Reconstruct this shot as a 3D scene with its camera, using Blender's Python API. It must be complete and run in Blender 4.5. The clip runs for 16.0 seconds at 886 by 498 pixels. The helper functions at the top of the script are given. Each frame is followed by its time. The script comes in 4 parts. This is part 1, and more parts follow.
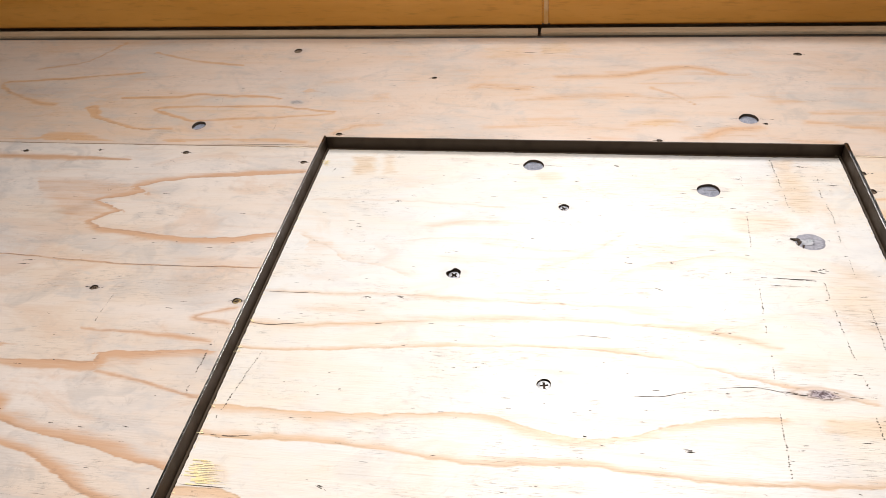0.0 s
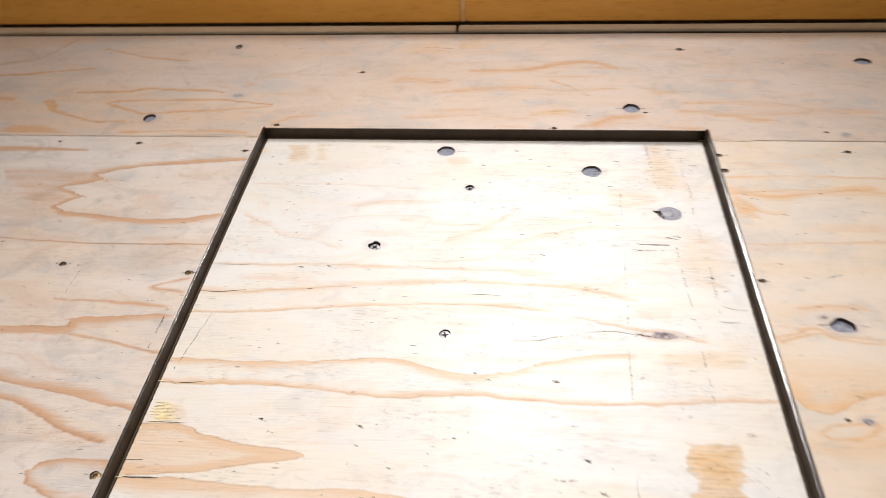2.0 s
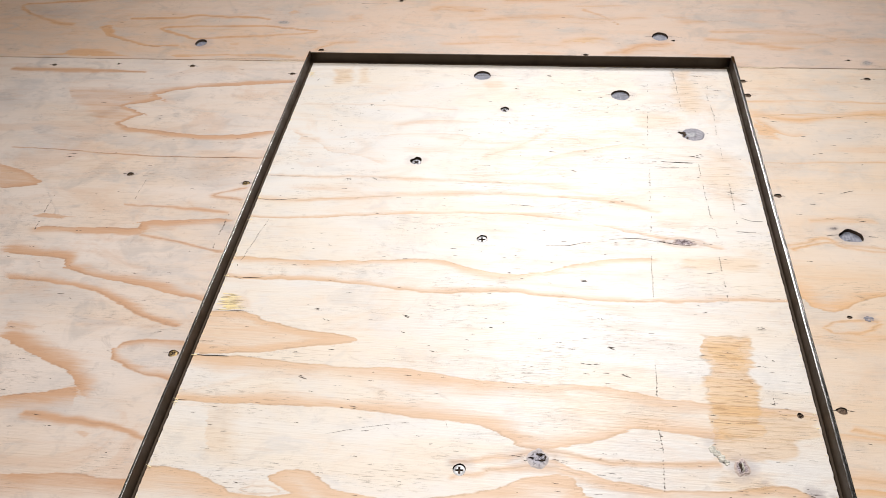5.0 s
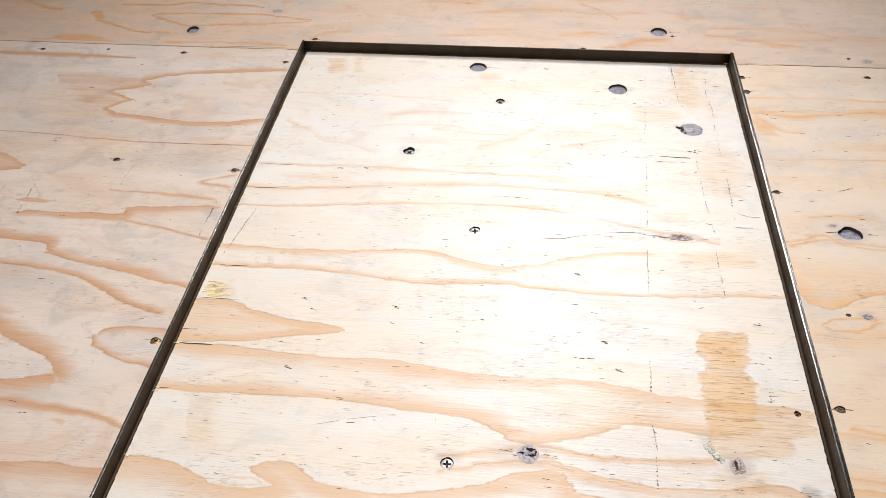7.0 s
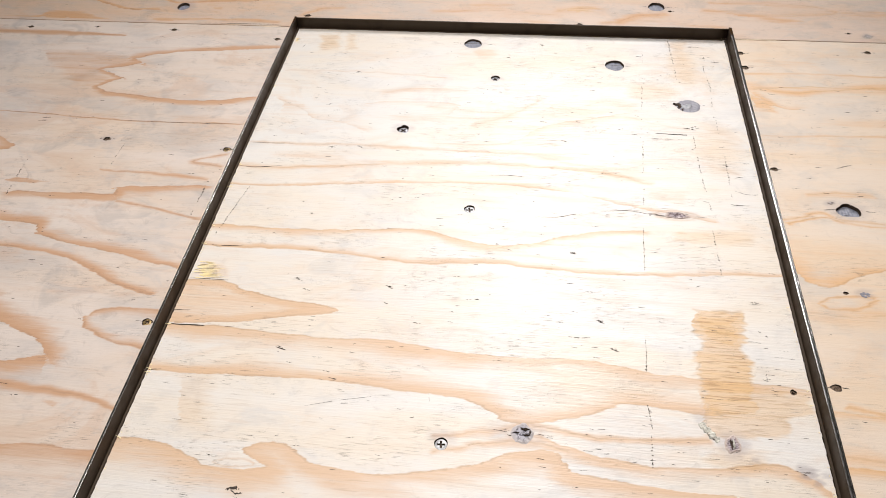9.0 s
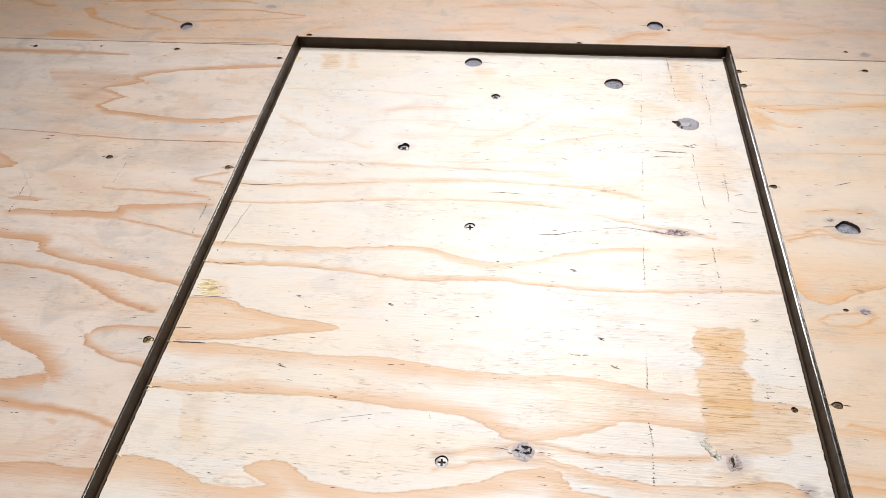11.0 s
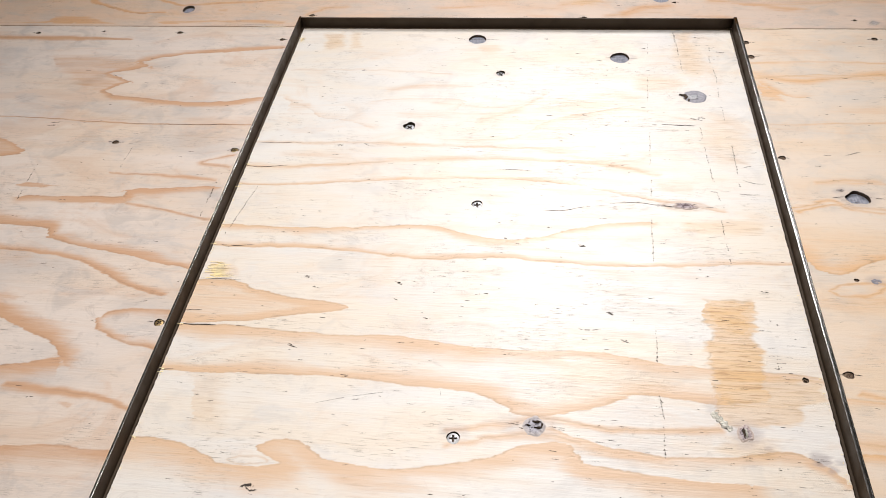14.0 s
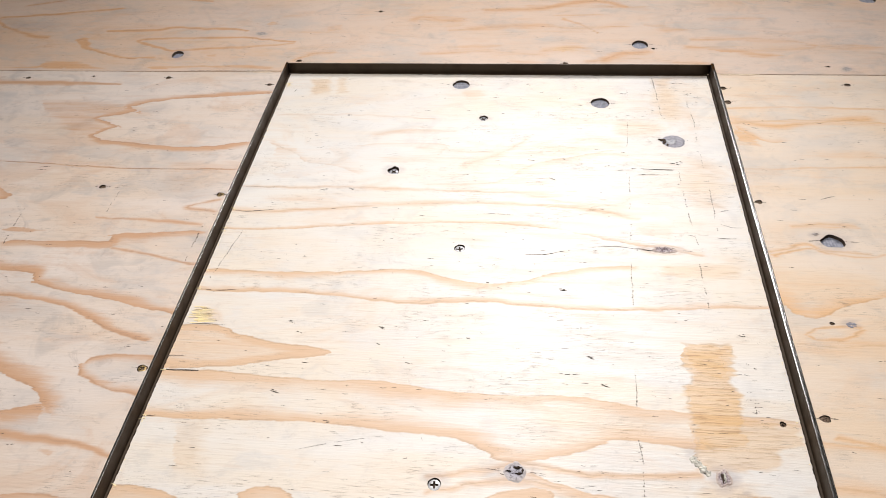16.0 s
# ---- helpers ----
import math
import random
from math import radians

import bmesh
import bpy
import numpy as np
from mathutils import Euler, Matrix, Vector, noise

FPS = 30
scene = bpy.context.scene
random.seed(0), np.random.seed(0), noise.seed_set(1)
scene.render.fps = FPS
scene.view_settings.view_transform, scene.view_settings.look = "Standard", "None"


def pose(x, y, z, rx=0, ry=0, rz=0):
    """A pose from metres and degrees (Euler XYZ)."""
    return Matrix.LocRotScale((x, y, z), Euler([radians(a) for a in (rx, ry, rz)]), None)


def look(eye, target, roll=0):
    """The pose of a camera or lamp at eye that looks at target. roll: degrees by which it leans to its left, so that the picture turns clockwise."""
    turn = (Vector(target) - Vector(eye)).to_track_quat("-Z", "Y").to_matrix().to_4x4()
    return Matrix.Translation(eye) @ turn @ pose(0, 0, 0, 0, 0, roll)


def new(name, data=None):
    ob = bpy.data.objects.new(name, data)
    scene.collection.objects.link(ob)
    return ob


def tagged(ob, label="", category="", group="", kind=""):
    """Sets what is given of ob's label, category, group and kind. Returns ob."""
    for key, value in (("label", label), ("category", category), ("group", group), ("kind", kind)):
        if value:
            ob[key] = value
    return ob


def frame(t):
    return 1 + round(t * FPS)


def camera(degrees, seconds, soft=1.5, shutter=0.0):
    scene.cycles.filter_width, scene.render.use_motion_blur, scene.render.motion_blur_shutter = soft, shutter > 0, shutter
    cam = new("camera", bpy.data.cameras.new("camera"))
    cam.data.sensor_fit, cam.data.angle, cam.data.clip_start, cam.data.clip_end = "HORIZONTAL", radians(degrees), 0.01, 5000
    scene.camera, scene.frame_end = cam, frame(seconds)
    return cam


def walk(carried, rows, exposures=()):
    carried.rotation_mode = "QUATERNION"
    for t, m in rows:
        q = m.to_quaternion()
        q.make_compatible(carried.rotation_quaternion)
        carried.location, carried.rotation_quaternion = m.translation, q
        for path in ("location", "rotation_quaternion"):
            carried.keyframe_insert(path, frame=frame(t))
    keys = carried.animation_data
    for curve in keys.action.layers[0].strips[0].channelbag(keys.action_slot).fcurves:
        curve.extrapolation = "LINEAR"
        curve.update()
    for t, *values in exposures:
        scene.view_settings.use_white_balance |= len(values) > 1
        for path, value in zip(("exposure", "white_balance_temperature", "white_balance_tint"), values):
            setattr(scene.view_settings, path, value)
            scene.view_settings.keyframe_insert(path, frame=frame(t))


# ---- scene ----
cam = camera(59.5, 16.0, soft=0.75, shutter=0.4)
PATH = [
    (0, (-0.009, -0.656, 0.418), (-0.305, 0.86, -0.853), -5.0),
    (0.5, (-0.005, -0.657, 0.417), (-0.297, 0.854, -0.86), -5.1),
    (1, (0.001, -0.657, 0.418), (-0.277, 0.847, -0.87), -4.8),
    (1.5, (0.002, -0.658, 0.413), (-0.247, 0.841, -0.887), -3.7),
    (1.7, (0.011, -0.679, 0.427), (-0.221, 0.8172, -0.881), -2.56),
    (1.8, (0.022, -0.703, 0.448), (-0.196, 0.7903, -0.866), -2.54),
    (2, (0.04, -0.742, 0.492), (-0.139, 0.7445, -0.835), -3.4),
    (2.2, (0.046, -0.794, 0.525), (-0.114, 0.6797, -0.817), -5.46),
    (2.5, (0.048, -0.817, 0.526), (-0.137, 0.615, -0.858), -5.2),
    (3, (0.039, -0.809, 0.519), (-0.175, 0.583, -0.902), -6.0),
    (3.5, (0.035, -0.81, 0.514), (-0.175, 0.57, -0.917), -5.0),
    (4, (0.03, -0.814, 0.512), (-0.198, 0.567, -0.916), -4.9),
    (6.5, (0.031, -0.804, 0.497), (-0.18, 0.589, -0.922), -3.2),
    (7, (0.031, -0.808, 0.49), (-0.181, 0.587, -0.927), -2.8),
    (7.5, (0.03, -0.809, 0.488), (-0.184, 0.582, -0.933), -2.6),
    (8, (0.035, -0.804, 0.484), (-0.178, 0.56, -0.964), -3.7),
    (8.5, (0.034, -0.803, 0.482), (-0.175, 0.548, -0.978), -3.4),
    (9, (0.034, -0.803, 0.485), (-0.171, 0.554, -0.969), -3.0),
    (9.5, (0.033, -0.805, 0.481), (-0.17, 0.564, -0.963), -2.3),
    (10, (0.034, -0.803, 0.487), (-0.169, 0.575, -0.948), -2.8),
    (12.5, (0.035, -0.811, 0.487), (-0.19, 0.58, -0.932), -3.7),
    (13, (0.039, -0.814, 0.494), (-0.209, 0.555, -0.943), -5.6),
    (13.5, (0.036, -0.81, 0.489), (-0.205, 0.544, -0.963), -5.0),
    (14, (0.035, -0.806, 0.484), (-0.194, 0.547, -0.972), -4.9),
    (14.3, (0.0396, -0.7966, 0.4964), (-0.1816, 0.566, -0.9498), -4.64),
    (14.5, (0.044, -0.802, 0.505), (-0.161, 0.636, -0.87), -5.5),
    (15, (0.045, -0.8, 0.499), (-0.154, 0.648, -0.866), -4.3),
    (15.5, (0.042, -0.802, 0.493), (-0.166, 0.635, -0.882), -4.1),
    (16, (0.043, -0.804, 0.496), (-0.166, 0.612, -0.9), -4.2),
]
walk(cam, [(t, look(eye, target, roll)) for t, eye, target, roll in PATH], [(0, 0.1), (1.5, 0.06), (2.0, -0.02), (2.5, -0.03), (3, -0.08), (4, -0.05), (6.5, -0.02), (16, -0.02)])

# ---- light ----
# a work lamp beyond the low step and an added overhead fill light the closed room
def area_lamp(name, place, target, size, watts, colour):
    data = bpy.data.lights.new(name, "AREA")
    data.shape, data.size, data.energy, data.color = "DISK", size, watts, colour
    ob = new(name, data)
    ob.matrix_world = look(place, target)
    return ob


WHITE = (1.0, 0.968, 0.966)
spot = bpy.data.lights.new("work_lamp", "SPOT")
# narrow soft cone, set so that the corners of the view fall darker
spot.energy, spot.color, spot.shadow_soft_size, spot.spot_size, spot.spot_blend = 300.0, WHITE, 0.42, radians(37), 1.0
new("work_lamp", spot).matrix_world = look((0.20, 1.52, 2.0), (0.05, -0.36, 0.0))
# unseen fill light, added to brighten the left and near floor
area_lamp("overhead_fill", (-0.15, -0.32, 1.15), (-0.15, -0.32, 0.0), 0.30, 9.8, WHITE)
world = bpy.data.worlds.new("world")
world.use_nodes = True
world.node_tree.nodes["Background"].inputs[0].default_value = (0.9, 0.92, 1.0, 1)
world.node_tree.nodes["Background"].inputs[1].default_value = 0.1
scene.world = world
scene.view_settings.exposure = 0.0


# ---- materials ----
class Mat:
    """A small builder for node materials."""

    def __init__(self, name, rough=0.6, metal=0.0):
        self.m = bpy.data.materials.new(name)
        self.m.use_nodes = True
        self.t = self.m.node_tree
        self.b = self.t.nodes["Principled BSDF"]
        self.b.inputs["Roughness"].default_value = rough
        self.b.inputs["Metallic"].default_value = metal

    def n(self, kind):
        return self.t.nodes.new(kind)

    def link(self, a, b):
        self.t.links.new(a, b)

    def coords(self, scale, turn=(0, 0, 0)):
        c, m = self.n("ShaderNodeTexCoord"), self.n("ShaderNodeMapping")
        m.inputs["Scale"].default_value = scale
        m.inputs["Rotation"].default_value = turn
        self.link(c.outputs["Object"], m.inputs["Vector"])
        return m.outputs["Vector"]

    def noise(self, vector, scale, detail=3.0, rough=0.55, distortion=0.0):
        k = self.n("ShaderNodeTexNoise")
        k.inputs["Scale"].default_value = scale
        k.inputs["Detail"].default_value = detail
        k.inputs["Roughness"].default_value = rough
        k.inputs["Distortion"].default_value = distortion
        self.link(vector, k.inputs["Vector"])
        return k.outputs["Fac"]

    def ramp(self, fac, lo, hi, a=0.0, b=1.0):
        k = self.n("ShaderNodeMapRange")
        k.interpolation_type = "SMOOTHSTEP"
        for slot, value in zip((1, 2, 3, 4), (lo, hi, a, b)):
            k.inputs[slot].default_value = value
        self.link(fac, k.inputs[0])
        return k.outputs[0]

    def math(self, op, a, b):
        k = self.n("ShaderNodeMath")
        k.operation = op
        for slot, value in ((0, a), (1, b)):
            if isinstance(value, (int, float)):
                k.inputs[slot].default_value = value
            else:
                self.link(value, k.inputs[slot])
        return k.outputs[0]

    def mix(self, fac, a, b):
        k = self.n("ShaderNodeMix")
        k.data_type = "RGBA"
        for slot, value in ((0, fac), (6, a), (7, b)):
            if isinstance(value, (int, float)):
                k.inputs[slot].default_value = value
            elif isinstance(value, tuple):
                k.inputs[slot].default_value = (*value, 1)
            else:
                self.link(value, k.inputs[slot])
        return k.outputs[2]

    def colour(self, value):
        self.link(value, self.b.inputs["Base Color"])

    def bump(self, height, strength, distance):
        k = self.n("ShaderNodeBump")
        k.inputs["Strength"].default_value = strength
        k.inputs["Distance"].default_value = distance
        self.link(height, k.inputs["Height"])
        self.link(k.outputs["Normal"], self.b.inputs["Normal"])

    def attribute(self, name):
        k = self.n("ShaderNodeAttribute")
        k.attribute_name = name
        return k.outputs["Fac"]


def plywood(name, pale, warm, late, rough, grey, aged):
    """Softwood plywood face: fibres run along x; 'late', 'dark' and 'glue' are figures laid on the mesh."""
    m = Mat(name, rough)
    broad = m.noise(m.coords((2.2, 9, 1)), 1.4, 4, 0.6, 0.6)
    cloud = m.noise(m.coords((5, 9, 1)), 1.6, 5, 0.65)
    fibre = m.noise(m.coords((38, 620, 1)), 1.0, 4, 0.65)
    vein = m.noise(m.coords((11, 120, 1)), 1.0, 3, 0.6, 0.4)
    pores = m.noise(m.coords((80, 1900, 1)), 1.0, 2, 0.5)
    where = m.noise(m.coords((14, 30, 1)), 1.0, 2)
    c = m.mix(m.ramp(broad, 0.36, 0.64), pale, warm)
    c = m.mix(m.math("MULTIPLY", m.ramp(cloud, 0.46, 0.68), 0.6), c, grey)
    blot = m.noise(m.coords((7, 15, 1), (0, 0, 0.05)), 1.0, 6, 0.66, 1.4)
    c = m.mix(m.math("MULTIPLY", m.ramp(blot, 0.52, 0.66), 0.26 * aged), c, late)
    smear = m.noise(m.coords((16, 42, 1), (0, 0, -0.06)), 1.0, 5, 0.7, 0.8)
    c = m.mix(m.math("MULTIPLY", m.ramp(smear, 0.54, 0.68), 0.42 * aged), c, grey)
    scuff = m.noise(m.coords((40, 60, 1), (0, 0, 0.5)), 1.0, 4, 0.75, 1.5)
    c = m.mix(m.math("MULTIPLY", m.ramp(scuff, 0.56, 0.76), 0.32 * aged), c, (0.30, 0.25, 0.22))
    grime = m.noise(m.coords((62, 78, 1), (0, 0, 0.3)), 1.0, 3, 0.6, 0.6)
    c = m.mix(m.math("MULTIPLY", m.ramp(grime, 0.58, 0.74), 0.2 * max(0.0, 3 * aged - 2.4)), c, (0.27, 0.24, 0.23))
    film = m.noise(m.coords((22, 30, 1), (0, 0, -0.4)), 1.0, 4, 0.62, 0.9)
    c = m.mix(m.math("MULTIPLY", m.ramp(film, 0.52, 0.72), 0.34 * aged), c, tuple(0.72 * x for x in grey))
    c = m.mix(m.math("MULTIPLY", m.ramp(vein, 0.55, 0.7), 0.16), c, late)
    ragged = m.math("ADD", m.math("MULTIPLY", m.math("SUBTRACT", fibre, 0.5), 0.34), m.math("MULTIPLY", m.math("SUBTRACT", vein, 0.5), 0.6))
    ragged = m.math("MULTIPLY", ragged, m.ramp(m.attribute("late"), 0.02, 0.3))
    rings = m.ramp(m.math("ADD", m.attribute("late"), ragged), 0.05, 0.78)
    c = m.mix(rings, c, late)
    c = m.mix(m.math("MULTIPLY", m.attribute("glue"), m.ramp(vein, 0.3, 0.7, 0.75, 1.0)), c, (0.63, 0.37, 0.125))
    c = m.mix(m.math("MULTIPLY", m.ramp(fibre, 0.5, 0.75), 0.08), c, (0.40, 0.27, 0.16))
    c = m.mix(m.math("MULTIPLY", m.math("MULTIPLY", m.attribute("glue"), m.ramp(fibre, 0.5, 0.62)), 0.75), c, (0.30, 0.15, 0.045))
    streak = m.noise(m.coords((28, 800, 1), (0, 0, 0.01)), 1.0, 2, 0.5)
    c = m.mix(m.math("MULTIPLY", m.math("MULTIPLY", m.ramp(streak, 0.6, 0.7), m.ramp(broad, 0.4, 0.6, 0.1, 1.0)), 0.26), c, (0.33, 0.2, 0.11))
    specks = m.math("MULTIPLY", m.ramp(pores, 0.618, 0.66), m.ramp(where, 0.47, 0.66))
    c = m.mix(m.math("MULTIPLY", specks, 0.52), c, (0.13, 0.10, 0.08))
    c = m.mix(m.math("MULTIPLY", m.attribute("grey"), m.ramp(scuff, 0.3, 0.7, 0.7, 1.0)), c, (0.27, 0.235, 0.255))
    c = m.mix(m.attribute("dark"), c, (0.045, 0.03, 0.02))
    m.colour(c)
    m.link(m.ramp(vein, 0.2, 0.8, rough - 0.06, rough + 0.1), m.b.inputs["Roughness"])
    h = m.math("SUBTRACT", fibre, m.math("MULTIPLY", specks, 0.8))
    h = m.math("SUBTRACT", h, m.attribute("dark"))
    h = m.math("ADD", h, m.math("MULTIPLY", m.attribute("late"), 0.5))
    m.bump(h, 0.4, 0.0006)
    return m.m


def speckled(name, a, b, scale, rough, metal=0.0, relief=0.0003, stretch=(1, 1, 1)):
    m = Mat(name, rough, metal)
    v = m.coords(stretch)
    big, fine = m.noise(v, scale, 4), m.noise(v, scale * 7, 3)
    c = m.mix(m.ramp(big, 0.35, 0.7), a, b)
    c = m.mix(m.math("MULTIPLY", m.ramp(fine, 0.5, 0.8), 0.4), c, tuple(x * 0.5 for x in a))
    m.colour(c)
    m.link(m.ramp(fine, 0.3, 0.7, rough * 0.8, rough * 1.25), m.b.inputs["Roughness"])
    m.bump(fine, 0.4, relief)
    return m.m


SURROUND = plywood("weathered_plywood", (0.635, 0.555, 0.49), (0.62, 0.505, 0.405), (0.515, 0.31, 0.185), 0.56, (0.465, 0.43, 0.405), 1.15)
HONEY = plywood("honey_plywood", (0.69, 0.58, 0.47), (0.69, 0.54, 0.39), (0.67, 0.415, 0.215), 0.52, (0.54, 0.50, 0.455), 0.75)
BROWNED = plywood("browned_plywood", (0.61, 0.485, 0.395), (0.60, 0.44, 0.32), (0.56, 0.325, 0.17), 0.58, (0.43, 0.40, 0.37), 1.0)
LID = plywood("sanded_plywood", (0.70, 0.672, 0.628), (0.71, 0.63, 0.525), (0.635, 0.44, 0.285), 0.40, (0.63, 0.61, 0.59), 0.85)
EDGE = speckled("plywood_edge", (0.22, 0.14, 0.075), (0.34, 0.22, 0.12), 60, 0.8, stretch=(1, 1, 12))
STEEL = speckled("brown_steel", (0.050, 0.034, 0.021), (0.058, 0.040, 0.026), 9, 0.5, 0.0, 0.000004)
STEEL.node_tree.nodes["Principled BSDF"].inputs["Specular IOR Level"].default_value = 0.2
# steel made lighter and glossier to bring out the lamp's highlight
GLINT = speckled("glint_steel_edge", (0.15, 0.145, 0.14), (0.22, 0.215, 0.21), 40, 0.21, 1.0, 0.00002, (6, 1, 6))
ZINC = speckled("zinc_screw", (0.50, 0.50, 0.50), (0.34, 0.34, 0.34), 300, 0.45, 0.45, 0.00003)
DULLZINC = speckled("dull_zinc_screw", (0.26, 0.26, 0.28), (0.42, 0.42, 0.43), 500, 0.5, 0.3, 0.00006)
BRASS = speckled("tarnished_brass", (0.46, 0.33, 0.15), (0.17, 0.11, 0.05), 500, 0.5, 0.7, 0.0001)
RUST = speckled("dark_rusty_iron", (0.13, 0.085, 0.055), (0.24, 0.165, 0.11), 400, 0.75, 0.2, 0.0002)
# near-black for bark, and for shade painted into holes and screw recesses
HOLE = speckled("bark_and_recess_shade", (0.05, 0.033, 0.022), (0.09, 0.06, 0.042), 200, 0.9)
GREYWOOD = speckled("grey_inner_veneer", (0.21, 0.22, 0.265), (0.32, 0.325, 0.37), 90, 0.7, stretch=(8, 1, 1))
def knot_material(name, light, dark, lo, hi, rim, fade, scale=150):
    """Cracked knot wood that passes into the stained veneer towards its rim."""
    m = Mat(name, 0.55)
    a = m.noise(m.coords((scale, scale * 1.25, 60)), 1.0, 3, 0.6, 2.6)
    b = m.noise(m.coords((420, 420, 200)), 1.0, 3, 0.6)
    c = m.mix(m.ramp(a, lo, hi), dark, light)
    c = m.mix(m.math("MULTIPLY", m.ramp(b, 0.5, 0.7), 0.3), c, tuple(0.45 * x for x in light))
    edge = m.math("ADD", m.attribute("rim"), m.math("MULTIPLY", m.math("SUBTRACT", a, 0.5), 0.35))
    c = m.mix(m.ramp(edge, fade, 1.02), c, rim)
    m.colour(c)
    m.bump(a, 0.6, 0.0006)
    return m.m


KNOTWOOD = knot_material("grey_knot_wood", (0.41, 0.395, 0.44), (0.06, 0.055, 0.07), 0.36, 0.54, (0.50, 0.45, 0.43), 0.38, 125)
REDKNOT = knot_material("reddish_knot_wood", (0.41, 0.345, 0.36), (0.10, 0.065, 0.07), 0.40, 0.55, (0.56, 0.46, 0.40), 0.45, 210)
SOUNDKNOT = knot_material("sound_grey_knot", (0.31, 0.305, 0.34), (0.21, 0.205, 0.235), 0.34, 0.62, (0.30, 0.285, 0.31), 0.85)
PALEKNOT = knot_material("pale_knot_heart", (0.48, 0.47, 0.49), (0.30, 0.335, 0.36), 0.36, 0.60, (0.38, 0.375, 0.40), 0.5, 260)
FAINTKNOT = knot_material("faint_knot", (0.40, 0.36, 0.34), (0.24, 0.21, 0.20), 0.36, 0.60, (0.50, 0.42, 0.35), 0.4, 260)
MARK = speckled("dark_crack", (0.035, 0.026, 0.02), (0.085, 0.062, 0.046), 700, 0.8)
SPLINTER = speckled("raw_splinter", (0.84, 0.68, 0.34), (0.86, 0.74, 0.46), 120, 0.7)
FRESH = speckled("fresh_torn_wood", (0.74, 0.62, 0.46), (0.66, 0.52, 0.36), 200, 0.7)
FILLER = speckled("white_filler", (0.70, 0.68, 0.60), (0.40, 0.38, 0.33), 260, 0.7, 0, 0.0006)
ORANGE = speckled("orange_varnished_board", (0.60, 0.27, 0.036), (0.68, 0.32, 0.055), 5, 0.38, 0, 0.0002, (1, 1, 6))
SEAM = speckled("old_pale_filler", (0.66, 0.45, 0.24), (0.60, 0.33, 0.10), 45, 0.5, 0, 0.0003)
LATH = speckled("pale_lath", (0.50, 0.38, 0.25), (0.42, 0.29, 0.17), 40, 0.6, stretch=(0.2, 1, 1))
# near-black brown that puts the shade of the open gaps into the colour
SHADOWGAP = speckled("gap_shade", (0.05, 0.03, 0.014), (0.07, 0.042, 0.02), 60, 0.9)
PLASTER = speckled("plain_wall", (0.50, 0.44, 0.37), (0.54, 0.48, 0.41), 3, 0.9)


# ---- building helpers ----
def obj(name, bm, material, parent=None, label="", smooth=False):
    me = bpy.data.meshes.new(name)
    bm.to_mesh(me)
    bm.free()
    for p in me.polygons:
        p.use_smooth = smooth
    me.materials.append(material)
    ob = new(name, me)
    ob.parent = parent
    return tagged(ob, label)


part = obj


def empty(name, label, category, kind="", group=""):
    return tagged(new(name), label, category, group, kind)


def box(x0, x1, y0, y1, z0, z1, bevel=0.0, rounds=2):
    bm = bmesh.new()
    bmesh.ops.create_cube(bm, size=1)
    for v in bm.verts:
        v.co = Vector(((x0 + x1) / 2 + v.co.x * (x1 - x0), (y0 + y1) / 2 + v.co.y * (y1 - y0), (z0 + z1) / 2 + v.co.z * (z1 - z0)))
    if bevel:
        bmesh.ops.bevel(bm, geom=bm.edges[:], offset=bevel, segments=rounds, affect="EDGES")
    return bm


def lattice(seed, shape=(64, 64)):
    return np.random.default_rng(seed).random(shape)


def wobble(x, y, step, seed):
    """Smooth value noise in -1..1 over metres x, y with cells of that step."""
    g = lattice(seed)
    u, v = x / step + 900.3, y / step + 900.7
    i, j = np.floor(u).astype(int), np.floor(v).astype(int)
    a, b = u - i, v - j
    a, b = a * a * (3 - 2 * a), b * b * (3 - 2 * b)
    q = lambda p, r: g[(i + p) % 64, (j + r) % 64]
    return 2 * ((q(0, 0) * (1 - a) + q(1, 0) * a) * (1 - b) + (q(0, 1) * (1 - a) + q(1, 1) * a) * b) - 1


def flow(text, close=False):
    """A smooth line in metres through a few stations in millimetres."""
    p = np.array([[float(c) for c in w.split(",")] for w in text.split()]) / 1000
    ends = (p[-2], p[1]) if np.allclose(p[0], p[-1]) else (2 * p[0] - p[1], 2 * p[-1] - p[-2])
    q = np.vstack([ends[0], p, ends[1]])
    out = []
    for k in range(1, len(q) - 2):
        for s in np.arange(0, 1, 0.2):
            a, b, c, d = q[k - 1:k + 3]
            out.append(0.5 * (2 * b + (c - a) * s + (2 * a - 5 * b + 4 * c - d) * s * s + (3 * b - a - 3 * c + d) * s ** 3))
    return np.array(out + [p[-1]])


def distances(line, x, y):
    """Distance to the line, and which side of it (+1: to its left as it runs)."""
    best, side, along = np.full(x.shape, 9.0), np.ones(x.shape), np.zeros(x.shape)
    run = 0.0
    for a, b in zip(line[:-1], line[1:]):
        d = b - a
        n2 = max(d @ d, 1e-12)
        s = np.clip(((x - a[0]) * d[0] + (y - a[1]) * d[1]) / n2, 0, 1)
        ex, ey = x - a[0] - s * d[0], y - a[1] - s * d[1]
        r = np.hypot(ex, ey)
        near = r < best
        best[near] = r[near]
        side[near] = np.sign(d[0] * ey - d[1] * ex)[near]
        along[near] = run + s[near] * np.sqrt(n2)
        run += np.sqrt(n2)
    return best, side, along


def straight(text):
    return np.array([[float(c) for c in w.split(",")] for w in text.split()]) / 1000


